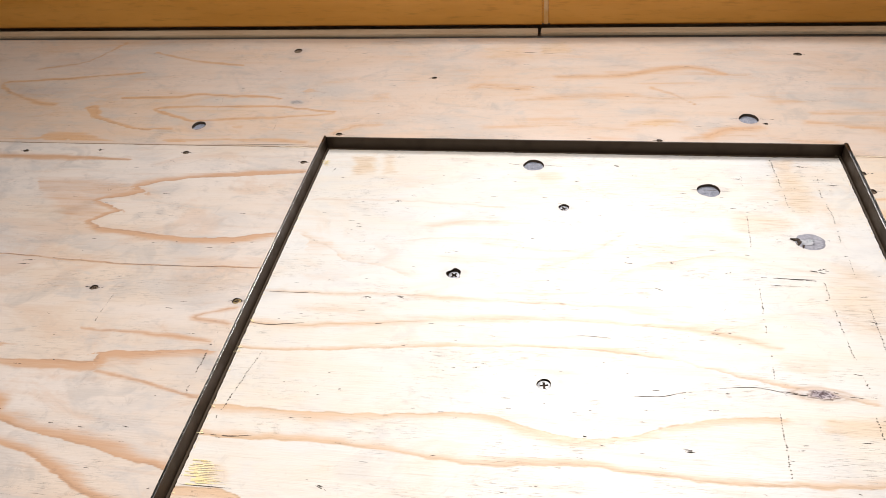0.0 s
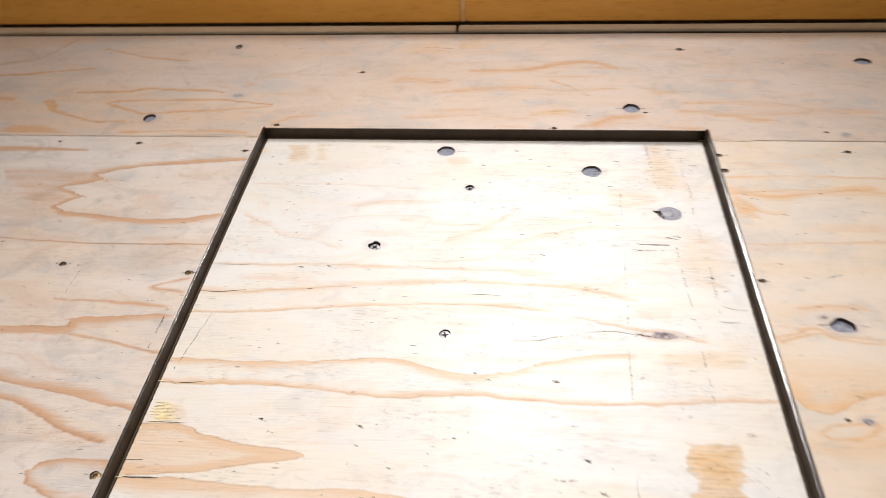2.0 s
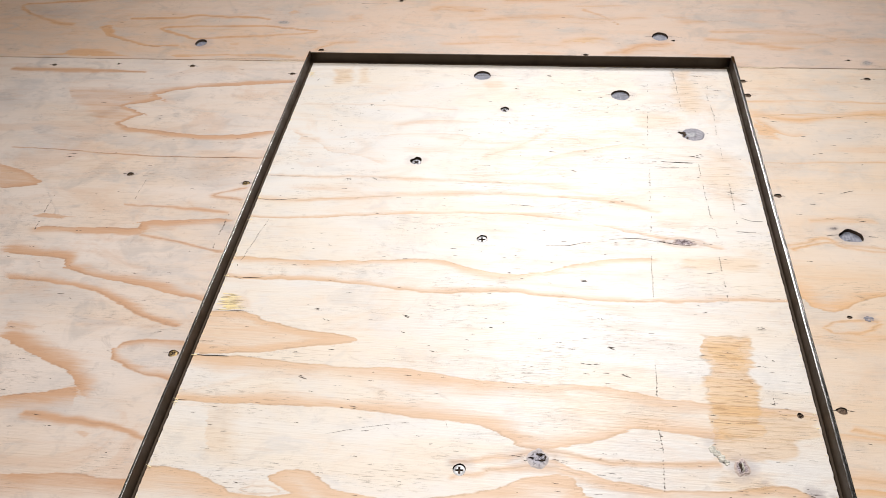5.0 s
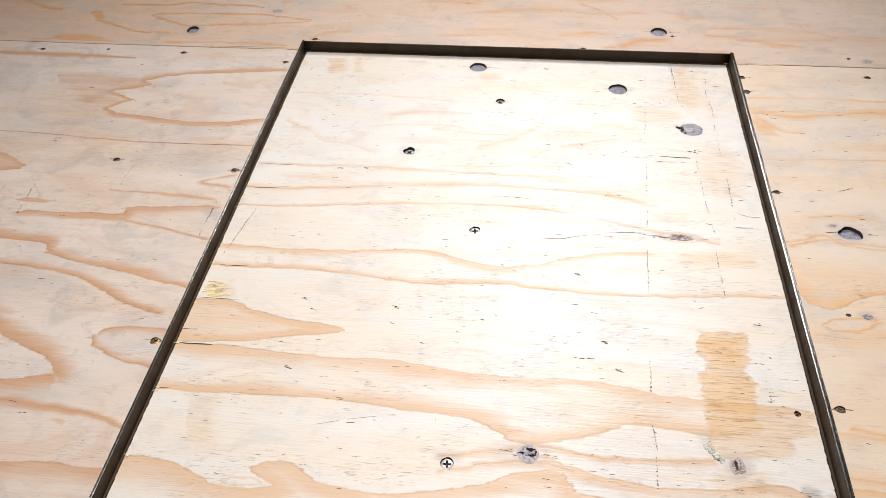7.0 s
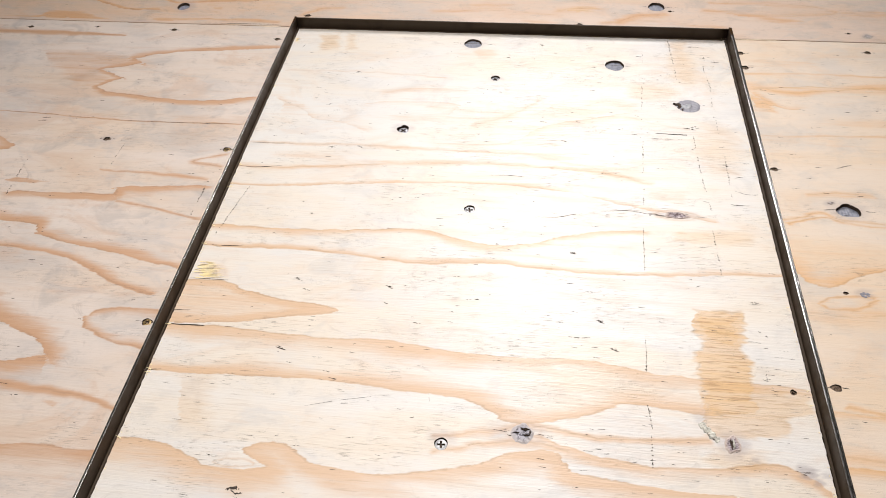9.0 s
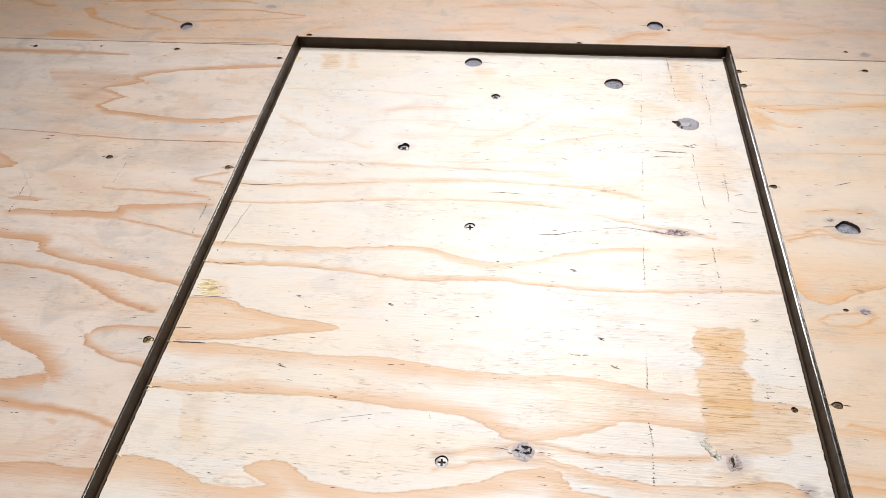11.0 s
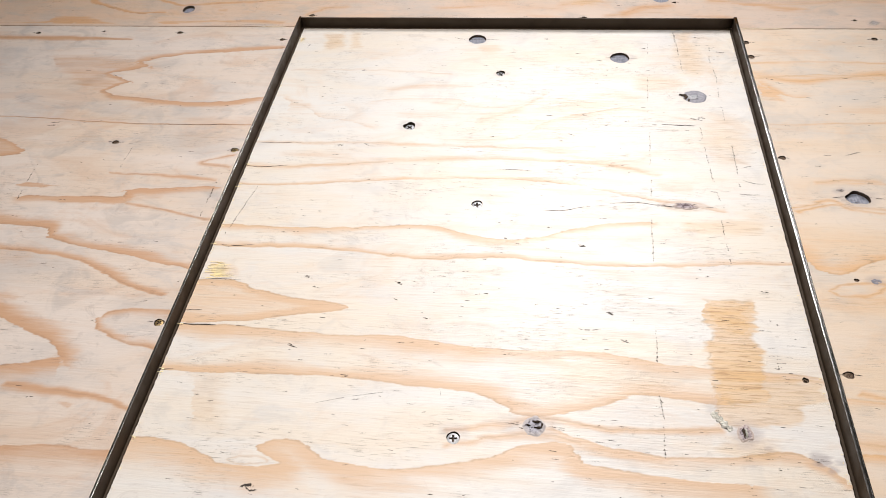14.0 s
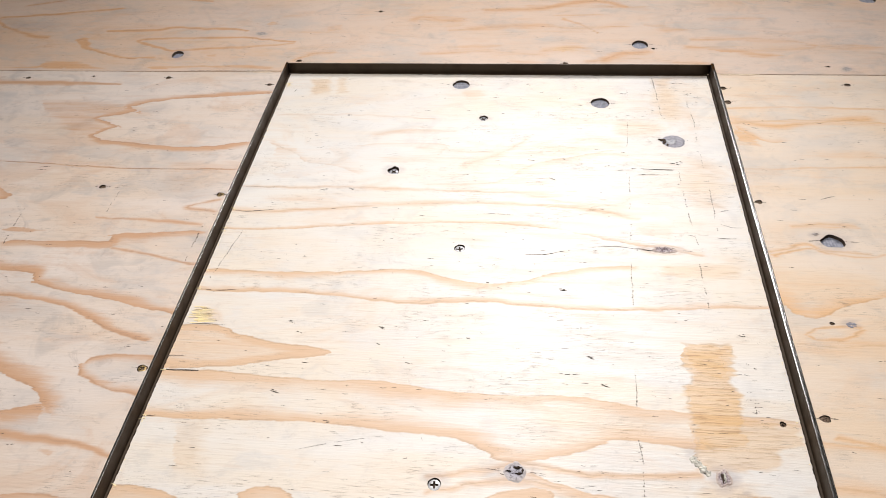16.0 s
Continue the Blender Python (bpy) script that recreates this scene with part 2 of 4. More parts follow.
class Figure:
    """The grain figure of the veneers, kept as lines and patches on the floor plan."""

    def __init__(self):
        self.items, self.marks = [], []

    def ring(self, text, fade, amount=0.8, side=0, back=1.0, crisp=False):
        """A growth ring: a crisp edge that fades over millimetres to one side (0: both)."""
        self.items.append(("ring", (straight if crisp else flow)(text), fade / 1000, amount, side, back / 1000))

    def patch(self, text, channel, amount, soft=1.5):
        self.items.append(("patch:" + channel, straight(text), soft / 1000, amount, 0, 0))

    def halo(self, x, y, rx, ry, amount, soft, channel="grey", turn=0.0):
        """A soft oval stain, in millimetres."""
        c, s = math.cos(turn), math.sin(turn)
        oval = [(rx * math.cos(a), ry * math.sin(a)) for a in np.linspace(0, 2 * math.pi, 13)]
        self.patch(" ".join("%.1f,%.1f" % (x + c * p - s * q, y + s * p + c * q) for p, q in oval), channel, amount, soft)

    def crack(self, text, width, amount=0.9):
        self.marks.append(("crack", flow(text), width / 1000))

    def dots(self, text, amount=1.0):
        self.marks.append(("dots", flow(text), 0.00082 * amount))

    def lay(self, x, y):
        late, dark, glue, grey = (np.zeros(x.shape) for k in range(4))
        wx = x + 0.0022 * wobble(x * 0.15, y, 0.0014, 13) + 0.0009 * wobble(x, y, 0.009, 3) + 0.0012 * wobble(x, y * 6, 0.03, 5)
        wy = y + 0.0010 * wobble(x, y, 0.012, 4) + 0.0004 * wobble(x * 2, y * 3, 0.006, 6)
        for k, (kind, line, wide, amount, side, back) in enumerate(self.items):
            pad = 0.05
            near = (x > line[:, 0].min() - pad) & (x < line[:, 0].max() + pad) & (y > line[:, 1].min() - pad) & (y < line[:, 1].max() + pad)
            if not near.any():
                continue
            px, py = wx[near], wy[near]
            if kind.startswith("patch"):
                inside = np.zeros(px.shape, bool)
                for a, b in zip(line, np.roll(line, -1, 0)):
                    cut = (a[1] > py) != (b[1] > py)
                    inside ^= cut & (px < (b[0] - a[0]) * (py - a[1]) / (b[1] - a[1] + 1e-12) + a[0])
                tear = 0.0016 * wobble(px * 0.3, py, 0.0035, 8)
                if kind == "patch:glue":
                    tear = 0.0022 * wobble(px * 0.3, py, 0.0026, 9) + 0.0022 * wobble(px * 0.2, py, 0.008, 10)
                d = distances(line, px, py)[0] * np.where(inside, 1, -1) + tear
                v = amount * np.clip(0.5 + d / wide, 0, 1)
                if kind == "patch:glue" and 0.6 < amount < 0.8:
                    dark[near] = np.maximum(dark[near], 0.2 * np.exp(-((d - 0.0004) / 0.0007) ** 2) * np.clip(0.6 + 0.8 * wobble(px, py, 0.006, 11), 0, 1))
                into = {"glue": glue, "late": late, "dark": dark, "grey": grey}[kind[6:]]
                into[near] = np.maximum(into[near], v)
            elif kind == "ring":
                d, s, along = distances(line, px, py)
                total = along.max() if along.size else 1
                w = wide * (1 + 0.45 * wobble(px, py, 0.05, 20 + k))
                far = 0.78 * np.exp(-(d / (1.45 * w)) ** 2.2) + 0.25 * np.exp(-d / (0.2 * w + 0.0004))
                sharp = 1.1 * np.exp(-(d / (0.7 * back)) ** 2)
                v = far if side == 0 else np.where(s == side, far, sharp)
                v = v * amount * (1.27 + 0.3 * wobble(px, py, 0.04, 60 + k))
                late[near] = np.maximum(late[near], np.clip(v, 0, 1))
                thin = 0.36 * amount * np.exp(-(d / 0.0006) ** 2) * np.clip(0.75 + 0.8 * wobble(px, py * 2, 0.022, 150 + k), 0.1, 1)
                dark[near] = np.maximum(dark[near], thin)
        return late, dark, glue, grey


def sheet(name, xs, ys, material, holes, figure, parent, thick=0.018, ragged=0.0, label="", skip=None):
    """A plywood sheet on a grid of xs, ys with round openings (x, y, rx, ry) cut into its face veneer."""
    X, Y = np.meshgrid(xs, ys)
    x, y = X.ravel().copy(), Y.ravel().copy()
    nx, ny = len(xs), len(ys)
    grid = np.arange(nx * ny).reshape(ny, nx)
    rim = np.zeros(x.shape, bool)
    if ragged:
        for edge, ax, sign in ((grid[:, 0], 0, 1), (grid[:, -1], 0, -1), (grid[-1], 1, -1)):
            jag = ragged * (0.5 + 0.5 * wobble(y[edge] * (1 if ax == 0 else 0) + x[edge] * ax, x[edge] * 0, 0.0019, 70))
            jag += ragged * 0.8 * np.maximum(0, wobble(y[edge] + x[edge] * ax, x[edge] * 0, 0.0010, 71))
            if ax == 0:
                x[edge] += sign * jag
            else:
                y[edge] += sign * jag
    cut = np.zeros(x.shape, bool)
    step = float(np.median(np.diff(ys)))
    for hx, hy, rx, ry, *torn in holes:
        ang = np.arctan2((y - hy) / ry, (x - hx) / rx)
        q = 1 + (torn[0] if torn else 0.025) * (np.sin(3 * ang + hx * 90) + 0.5 * np.sin(5 * ang + hy * 70))
        r = np.hypot((x - hx) / rx, (y - hy) / ry) / q
        cell = step / min(rx, ry)
        snap = np.abs(r - 1) < 0.62 * cell
        x[snap] = hx + (x[snap] - hx) / r[snap]
        y[snap] = hy + (y[snap] - hy) / r[snap]
        cut |= (r < 1 + 0.62 * cell)
    a, b, c, d = grid[:-1, :-1].ravel(), grid[:-1, 1:].ravel(), grid[1:, 1:].ravel(), grid[1:, :-1].ravel()
    keep = ~(cut[a] & cut[b] & cut[c] & cut[d])
    quads = np.stack([a, b, c, d], 1)[keep]
    late, dark, glue, grey = figure.lay(x, y)
    z = 0.00025 * wobble(x, y, 0.12, 12) - 0.0006 * dark
    # side walls under the outer edge
    ring = np.concatenate([grid[0, :], grid[1:, -1], grid[-1, -2::-1], grid[-2:0:-1, 0]])
    low = np.arange(len(ring)) + len(x)
    side = np.stack([ring, low, np.roll(low, -1), np.roll(ring, -1)], 1)
    vx, vy = np.concatenate([x, x[ring]]), np.concatenate([y, y[ring]])
    vz = np.concatenate([z, np.full(len(ring), -thick)])
    faces = np.vstack([quads, side])
    me = bpy.data.meshes.new(name)
    me.vertices.add(len(vx))
    me.vertices.foreach_set("co", np.stack([vx, vy, vz], 1).astype(np.float32).ravel())
    me.loops.add(faces.size)
    me.loops.foreach_set("vertex_index", faces.astype(np.int32).ravel())
    me.polygons.add(len(faces))
    me.polygons.foreach_set("loop_start", np.arange(0, faces.size, 4, dtype=np.int32))
    me.materials.append(material)
    me.materials.append(EDGE)
    me.polygons.foreach_set("material_index", np.concatenate([np.zeros(len(quads)), np.ones(len(side))]).astype(np.int32))
    me.update(calc_edges=True)
    for key, value in (("late", late), ("dark", dark), ("glue", glue), ("grey", grey)):
        at = me.attributes.new(key, "FLOAT", "POINT")
        at.data.foreach_set("value", np.concatenate([value, np.zeros(len(ring))]).astype(np.float32))
    ob = new(name, me)
    ob.parent = parent
    return tagged(ob, label)


def level(x, y):
    """The gentle unevenness of the veneer, and a hair above it."""
    return 0.00025 * wobble(np.array([x]), np.array([y]), 0.12, 12)[0] + 0.00008


def marks(figure, parent, seed):
    """Cracks, scribed dots and saw nicks as thin dark slivers in the face of a sheet."""
    r = random.Random(seed)
    verts, faces = [], []

    def shape(points):
        faces.append(tuple(range(len(verts), len(verts) + len(points))))
        verts.extend((x, y, level(x, y)) for x, y in points)

    for kind, line, wide in figure.marks:
        if kind == "crack":
            n = len(line)
            edge = []
            for k, (x, y) in enumerate(line):
                s = k / (n - 1)
                h = wide * 0.62 * (math.sin(math.pi * min(max(s, 0.0), 1.0)) ** 0.6) * r.uniform(0.35, 1.0)
                edge.append((x, y + r.uniform(-0.2, 0.2) * wide, h))
            for (xa, ya, ha), (xb, yb, hb) in zip(edge[:-1], edge[1:]):
                if r.random() < 0.88:
                    shape([(xa, ya - ha), (xb, yb - hb), (xb, yb + hb + 0.00003), (xa, ya + ha + 0.00003)])
        else:
            lengths = np.cumsum(np.r_[0, np.hypot(*np.diff(line, axis=0).T)])
            s, on = 0.0, True
            while s < lengths[-1]:
                x, y = (np.interp(s, lengths, line[:, i]) for i in (0, 1))
                if r.random() < (0.09 if on else 0.2):
                    on = not on
                if on and r.random() < 0.85:
                    w, h, t = r.uniform(0.35, 1.0) * wide, r.uniform(0.3, 0.95) * wide, r.uniform(-0.5, 0.5) * wide
                    x += r.uniform(-0.45, 0.45) * wide + 0.25 * wide * math.sin(s * 260)
                    shape([(x - w, y + t), (x - w * 0.2, y - h), (x + w, y - t * 0.5), (x + w * 0.3, y + h)])
                s += r.uniform(0.0007, 0.0027)
    me = bpy.data.meshes.new("wear")
    me.from_pydata(verts, [], faces)
    me.materials.append(MARK)
    ob = new("wear", me)
    ob.parent = parent
    return tagged(ob, "fine dark cracks and dotted saw marks", kind="stuff")


def steps(*stretches):
    """Grid stations: stretches of (start, end, spacing)."""
    out = []
    for a, b, s in stretches:
        out.append(np.linspace(a, b, max(2, int(round((b - a) / s)) + 1))[:-1])
    return np.append(np.concatenate(out), stretches[-1][1])


def pit(parent, name, x, y, rx, ry, depth, floor, label="", torn=0.025):
    """A recess left by a knot or screw: a near-black wall of bark and painted shade, and the bottom below."""
    wall, base = bmesh.new(), bmesh.new()
    ring = []
    n = 36
    for k in range(n):
        a = 2 * math.pi * k / n
        q = 1 + torn * (math.sin(3 * a + x * 90) + 0.5 * math.sin(5 * a + y * 70))
        ring.append((x + rx * q * math.cos(a), y + ry * q * math.sin(a)))
    top = [wall.verts.new((*p, 0.0)) for p in ring]
    low = [wall.verts.new((x + (p[0] - x) * 0.97, y + (p[1] - y) * 0.97, -depth)) for p in ring]
    for k in range(n):
        wall.faces.new((top[k], top[(k + 1) % n], low[(k + 1) % n], low[k]))
    rims = [base.verts.new((p[0], p[1], -depth)) for p in ring]
    mid = [base.verts.new((x + (p[0] - x) * 0.6, y + (p[1] - y) * 0.6, -depth + 0.0004 * math.sin(7 * k + x * 50))) for k, p in enumerate(ring)]
    centre = base.verts.new((x, y, -depth + 0.0003))
    for k in range(n):
        base.faces.new((rims[k], rims[(k + 1) % n], mid[(k + 1) % n], mid[k]))
        base.faces.new((mid[k], mid[(k + 1) % n], centre))
    hole = part(name, wall, HOLE, parent, label)
    part("hole_bottom", base, floor, hole if parent.type == "EMPTY" else parent)
    return hole


def screw_mesh(r):
    """A countersunk head with a tapered cross recess, its rim at z = 0."""
    bm = bmesh.new()
    n = 24
    outer = [bm.verts.new((r * math.cos(2 * math.pi * k / n), r * math.sin(2 * math.pi * k / n), -0.0002)) for k in range(n)]
    w, l = 0.19 * r, 0.66 * r
    cross = [(w, w), (w, l), (-w, l), (-w, w), (-l, w), (-l, -w), (-w, -w), (-w, -l), (w, -l), (w, -w), (l, -w), (l, w)]
    inner = [bm.verts.new((px, py, 0.0002)) for px, py in cross]
    edges = [bm.edges.new((loop[k], loop[(k + 1) % len(loop)])) for loop in (outer, inner) for k in range(len(loop))]
    bmesh.ops.triangle_fill(bm, edges=edges, use_beauty=True)
    deep = [bm.verts.new((px * 0.6, py * 0.6, -0.0016)) for px, py in cross]
    # cross recess in the near-black slot: its shade is put into the colour
    for k in range(12):
        bm.faces.new((inner[k], inner[(k + 1) % 12], deep[(k + 1) % 12], deep[k])).material_index = 1
    bm.faces.new(deep).material_index = 1
    cone = [bm.verts.new((0.45 * r * math.cos(2 * math.pi * k / n), 0.45 * r * math.sin(2 * math.pi * k / n), -0.0042)) for k in range(n)]
    for k in range(n):
        bm.faces.new((outer[k], cone[k], cone[(k + 1) % n], outer[(k + 1) % n]))
    bmesh.ops.recalc_face_normals(bm, faces=bm.faces[:])
    return bm


HEAD = {}


def screw(parent, x, y, r, depth, turn, material, name="screw", label="", tip=0.0):
    key = (round(r, 4), material.name)
    if key not in HEAD:
        me = bpy.data.meshes.new("screw_head")
        bm = screw_mesh(r)
        bm.to_mesh(me)
        bm.free()
        me.materials.append(material)
        me.materials.append(HOLE)
        HEAD[key] = me
    ob = new(name, HEAD[key])
    ob.matrix_world = pose(x, y, -depth, tip, 0, turn)
    ob.parent = parent
    return tagged(ob, label)


def knot(parent, x, y, rx, ry, seed, label, material=None, lift=0.0, uneven=0.2):
    """An intergrown knot: a low cracked mound with uneven rings, proud of the veneer by a fraction of a millimetre."""
    bm = bmesh.new()
    rim = bm.verts.layers.float.new("rim")
    n, rows = 40, 6
    loops = []
    for j in range(rows, 0, -1):
        loop = []
        for k in range(n):
            a = 2 * math.pi * k / n
            q = j / rows * (1 + uneven * noise.noise((math.cos(a) * 1.3, math.sin(a) * 1.3, seed)) + 0.35 * uneven * noise.noise((math.cos(a) * 4, math.sin(a) * 4, seed)))
            h = -0.0002 if j == rows else lift + 0.0003 + 0.0006 * noise.noise((math.cos(a) * q * 3, math.sin(a) * q * 3, seed + 4.0))
            loop.append(bm.verts.new((x + rx * q * math.cos(a), y + ry * q * math.sin(a), h)))
            loop[-1][rim] = j / rows
        loops.append(loop)
    for o, i in zip(loops[:-1], loops[1:]):
        for k in range(n):
            bm.faces.new((o[k], o[(k + 1) % n], i[(k + 1) % n], i[k]))
    bm.faces.new(loops[-1])
    return part("knot", bm, material or KNOTWOOD, parent, label)


# ---- grain figure, by sheet (stations in millimetres on the plan) ----
OUT, TOP = Figure(), Figure()
OUT.ring("-629,-29 -538,-29 -455,-31", 3.2, 0.6)
OUT.ring("-262,-48 -278,-50 -325,-56 -373,-62 -405,-70 -423,-79 -410,-86 -425,-93 -447,-100 -452,-104 -436,-110 -421,-117 -435,-128 -442,-137 -429,-145 -390,-149 -342,-154 -297,-153 -273,-146 -262,-143", 7, 0.72, -1, crisp=True)
OUT.patch("-536,-68 -479,-65 -420,-77 -412,-86 -431,-95 -451,-104 -423,-116 -442,-137 -472,-132 -505,-104 -524,-93", "late", 0.42, 16)
OUT.patch("-424,-424 -407,-426 -390,-429 -398,-434 -424,-435", "late", 0.45, 6)
OUT.crack("-548,-184 -508,-185 -473,-187 -412,-192", 0.3)
OUT.crack("-400,-192.5 -348,-193 -254,-191", 0.35)
OUT.ring("-548,-184 -508,-185 -473,-187 -412,-192 -348,-193 -254,-191", 0.8, 0.5)
OUT.ring("-540,-216 -506,-228 -488,-241 -496,-248 -530,-252", 14, 0.6, -1)
OUT.patch("-469,-291 -457,-288 -423,-291 -442,-295 -469,-292", "late", 0.6, 2)
OUT.ring("-269,-286 -337,-292 -353,-295 -350,-304 -413,-306 -451,-307", 6, 0.7, 1, crisp=True)
OUT.ring("-346,-313 -304,-320 -252,-332", 2.2, 0.5)
OUT.ring("-380,-271 -320,-273 -269,-277", 1.8, 0.5)
OUT.ring("-262,-240 -295,-252 -262,-258", 3, 0.5)
OUT.ring("-465,-343 -430,-346 -406,-348 -402,-359 -369,-367 -321,-377 -280,-386 -256,-390", 8, 0.7, 1, crisp=True)
OUT.ring("-449,-376 -415,-377 -373,-382 -342,-393 -322,-403 -297,-414 -269,-420", 5, 0.65, 1, 2)
OUT.ring("-259,-436 -288,-437 -311,-443 -315,-454 -303,-463 -280,-471 -255,-474", 6, 0.6, 1, 2)
OUT.ring("-412,-446 -373,-462 -350,-470 -334,-483 -329,-488 -357,-495 -385,-499", 9, 0.7, 1, crisp=True)
OUT.ring("-362,-514 -328,-517 -284,-521 -258,-529", 3, 0.6)
OUT.patch("-315,-529 -307,-526 -298,-528 -305,-533 -315,-529", "late", 0.5, 2)
OUT.ring("-348,-566 -326,-564 -301,-563 -280,-563 -252,-564", 11, 0.6, -1)
OUT.ring("263,-93 302,-102 348,-94 398,-88", 7, 0.5)
OUT.patch("-500,-130 -468,-112 -452,-103 -466,-120 -500,-130", "dark", 0.16, 10)
OUT.patch("-330,-210 -300,-206 -296,-222 -326,-226 -330,-210", "dark", 0.10, 14)
OUT.crack("-479,-194 -472,-193 -466,-192", 1.0)
OUT.crack("-481,-199 -474,-198 -468,-197.5", 1.2)
OUT.crack("318,-220.5 326,-217 334,-214", 0.9)
OUT.crack("268,-98 273,-99 278,-100.5", 0.7)
OUT.crack("276,-105 281,-106 286,-106", 0.7)
OUT.ring("262,-98 318,-90 390,-92 418,-95", 6, 0.45, -1)
OUT.ring("263,-108 285,-129 302,-130", 8, 0.5, 1)
OUT.patch("-451,-307 -413,-306 -350,-304 -346,-313 -410,-315 -451,-308", "late", 0.6, 3)
OUT.patch("-350,-296 -300,-291 -300,-300 -346,-312 -350,-296", "late", 0.35, 6)
OUT.patch("-540,-216 -506,-228 -489,-241 -496,-247 -540,-252 -540,-216", "late", 0.5, 4)
OUT.patch("-410,-350 -380,-352 -330,-372 -360,-367 -400,-358 -410,-350", "late", 0.45, 6)
OUT.patch("-340,-395 -320,-398 -285,-418 -310,-408 -340,-395", "late", 0.4, 4)
OUT.patch("-335,-484 -312,-486 -318,-496 -350,-498 -335,-484", "late", 0.45, 6)
OUT.ring("252,-344 266,-363 278,-369 291,-364 307,-354 337,-344 360,-340", 9, 0.5, 1)
OUT.patch("257,-318 280,-319 303,-318 344,-320 337,-344 307,-354 285,-362 266,-361 257,-346", "late", 0.22, 12)
OUT.patch("257,-107 278,-117 280,-137 258,-132", "late", 0.62, 9)
OUT.halo(300, -45, 34, 7, 0.3, 10, "late")
OUT.halo(360, -150, 50, 9, 0.3, 12, "late")
OUT.halo(275, -180, 20, 9, 0.25, 10, "late")
OUT.patch("318,-91 348,-88 335,-97", "late", 0.45, 5)
OUT.ring("259,-292 277,-287 292,-282 305,-289 345,-292", 3, 0.45)
OUT.ring("259,-97 294,-93 350,-96", 4, 0.4)
OUT.patch("286,-256 312,-252 336,-255 320,-262 292,-262", "late", 0.4, 7)
OUT.ring("261,-396 288,-399 318,-394 350,-396", 6, 0.4)
OUT.ring("258,-528 281,-529 340,-536", 8, 0.5, -1)
OUT.ring("258,-484 290,-487 340,-486", 6, 0.4, -1)
OUT.ring("269,-385 282,-379 302,-376 314,-379 298,-389 276,-392 269,-387", 2, 0.45)
OUT.ring("286,-259 312,-254 341,-256", 4, 0.4)
OUT.ring("268,-481 283,-483 310,-488", 3, 0.5)
OUT.ring("262,-297 290,-288 304,-291 330,-296 360,-293", 2, 0.5)
OUT.ring("258,-70 330,-66 420,-70", 1.6, 0.4)
OUT.ring("258,-176 330,-172 400,-168", 2, 0.35)
OUT.ring("256,-520 290,-523 330,-530", 5, 0.4)
TOP.ring("-258,70 -289,75 -337,82 -390,80 -432,80 -470,74 -442,59 -417,48", 2.0, 0.75)
TOP.ring("-417,48 -361,54 -298,60 -258,67", 1.8, 0.5)
TOP.ring("-330,100 -352,104 -399,105 -431,108 -454,102 -484,100 -522,98", 2.2, 0.75)
TOP.ring("-555,73 -547,76 -540,62 -530,51 -477,30 -435,30", 3, 0.8, 1)
TOP.patch("-560,76 -547,77 -525,53 -540,52", "late", 0.7, 6)
TOP.patch("-640,4 -581,10 -575,20 -537,23 -514,13 -489,5", "late", 0.62, 5)
TOP.patch("-443,7 -429,11 -409,11 -407,4", "late", 0.55, 4)
TOP.ring("-676,171 -625,188 -606,213 -590,247", 3, 0.5)
TOP.ring("-534,218 -473,195 -405,182", 2.5, 0.5)
TOP.ring("-697,137 -645,142 -569,155 -529,161", 2.5, 0.6)
TOP.ring("-700,130 -693,123 -672,108 -626,86 -602,81", 3, 0.6)
TOP.patch("-40,236 -11,244 -4,217 -37,212", "glue", 0.35, 10)
TOP.halo(-610, 190, 60, 22, 0.14, 30)
TOP.halo(-640, 112, 30, 8, 0.25, 12)
TOP.halo(-330, 160, 70, 14, 0.12, 24)
TOP.patch("-369,41 -355,39 -350,32 -362,33", "late", 0.5, 5)
TOP.patch("-303,125 -288,118 -303,111 -308,118", "late", 0.5, 6)
TOP.ring("-17,154 15,156 59,159 98,173 136,177 165,162", 6, 0.55)
TOP.patch("182,116 211,115 240,101 213,92 192,106", "late", 0.4, 9)
TOP.patch("61,52 85,62 101,58 95,49", "glue", 0.4, 8)
TOP.ring("132,31 155,44 183,49", 6, 0.5)
for x, y, rx, ry, amount in ((230, 22, 26, 7, 0.45), (330, 75, 36, 9, 0.4), (300, 130, 40, 8, 0.35), (110, 140, 40, 6, 0.4), (-20, 60, 30, 6, 0.35), (40, 25, 24, 5, 0.35), (420, 60, 40, 9, 0.4)):
    TOP.halo(x, y, rx, ry, amount, 9, "late")
TOP.patch("249,55 276,57 316,48 340,40 312,36 284,45", "late", 0.55, 8)
TOP.ring("-110,130 -99,134 -73,128 -50,126", 6, 0.45)
TOP.ring("83,130 106,115 127,93", 2, 0.45)
TOP.ring("-247,26 -229,41 -205,45", 5, 0.5)
TOP.crack("-316,79 -318,50 -315,24", 0.7)
TOP.crack("-394,90 -398,64", 0.6)
TOP.crack("-87,219 -60,217 -18,213", 0.9)
TOP.ring("-426,7 -351,11 -275,8", 3, 0.45)
TOP.ring("-60,100 20,112 110,106 160,112", 6, 0.35)
TOP.ring("40,160 110,166 190,158", 5, 0.35)
TOP.ring("-90,40 -20,48 60,40", 6, 0.3)
TOP.ring("230,60 300,52 380,60 330,80 240,78", 5, 0.35)
TOP.ring("110,25 170,32 240,22", 6, 0.35)
TOP.ring("59,50 95,60 112,53", 8, 0.35)
TOP.patch("-110,230 -60,236 -50,206 -100,200 -110,230", "glue", 0.25, 14)
TOP.patch("-225,112 -205,118 -200,100 -222,96 -225,112", "late", 0.4, 8)
TOP.crack("-248,143 -159,144", 0.5, 0.5)
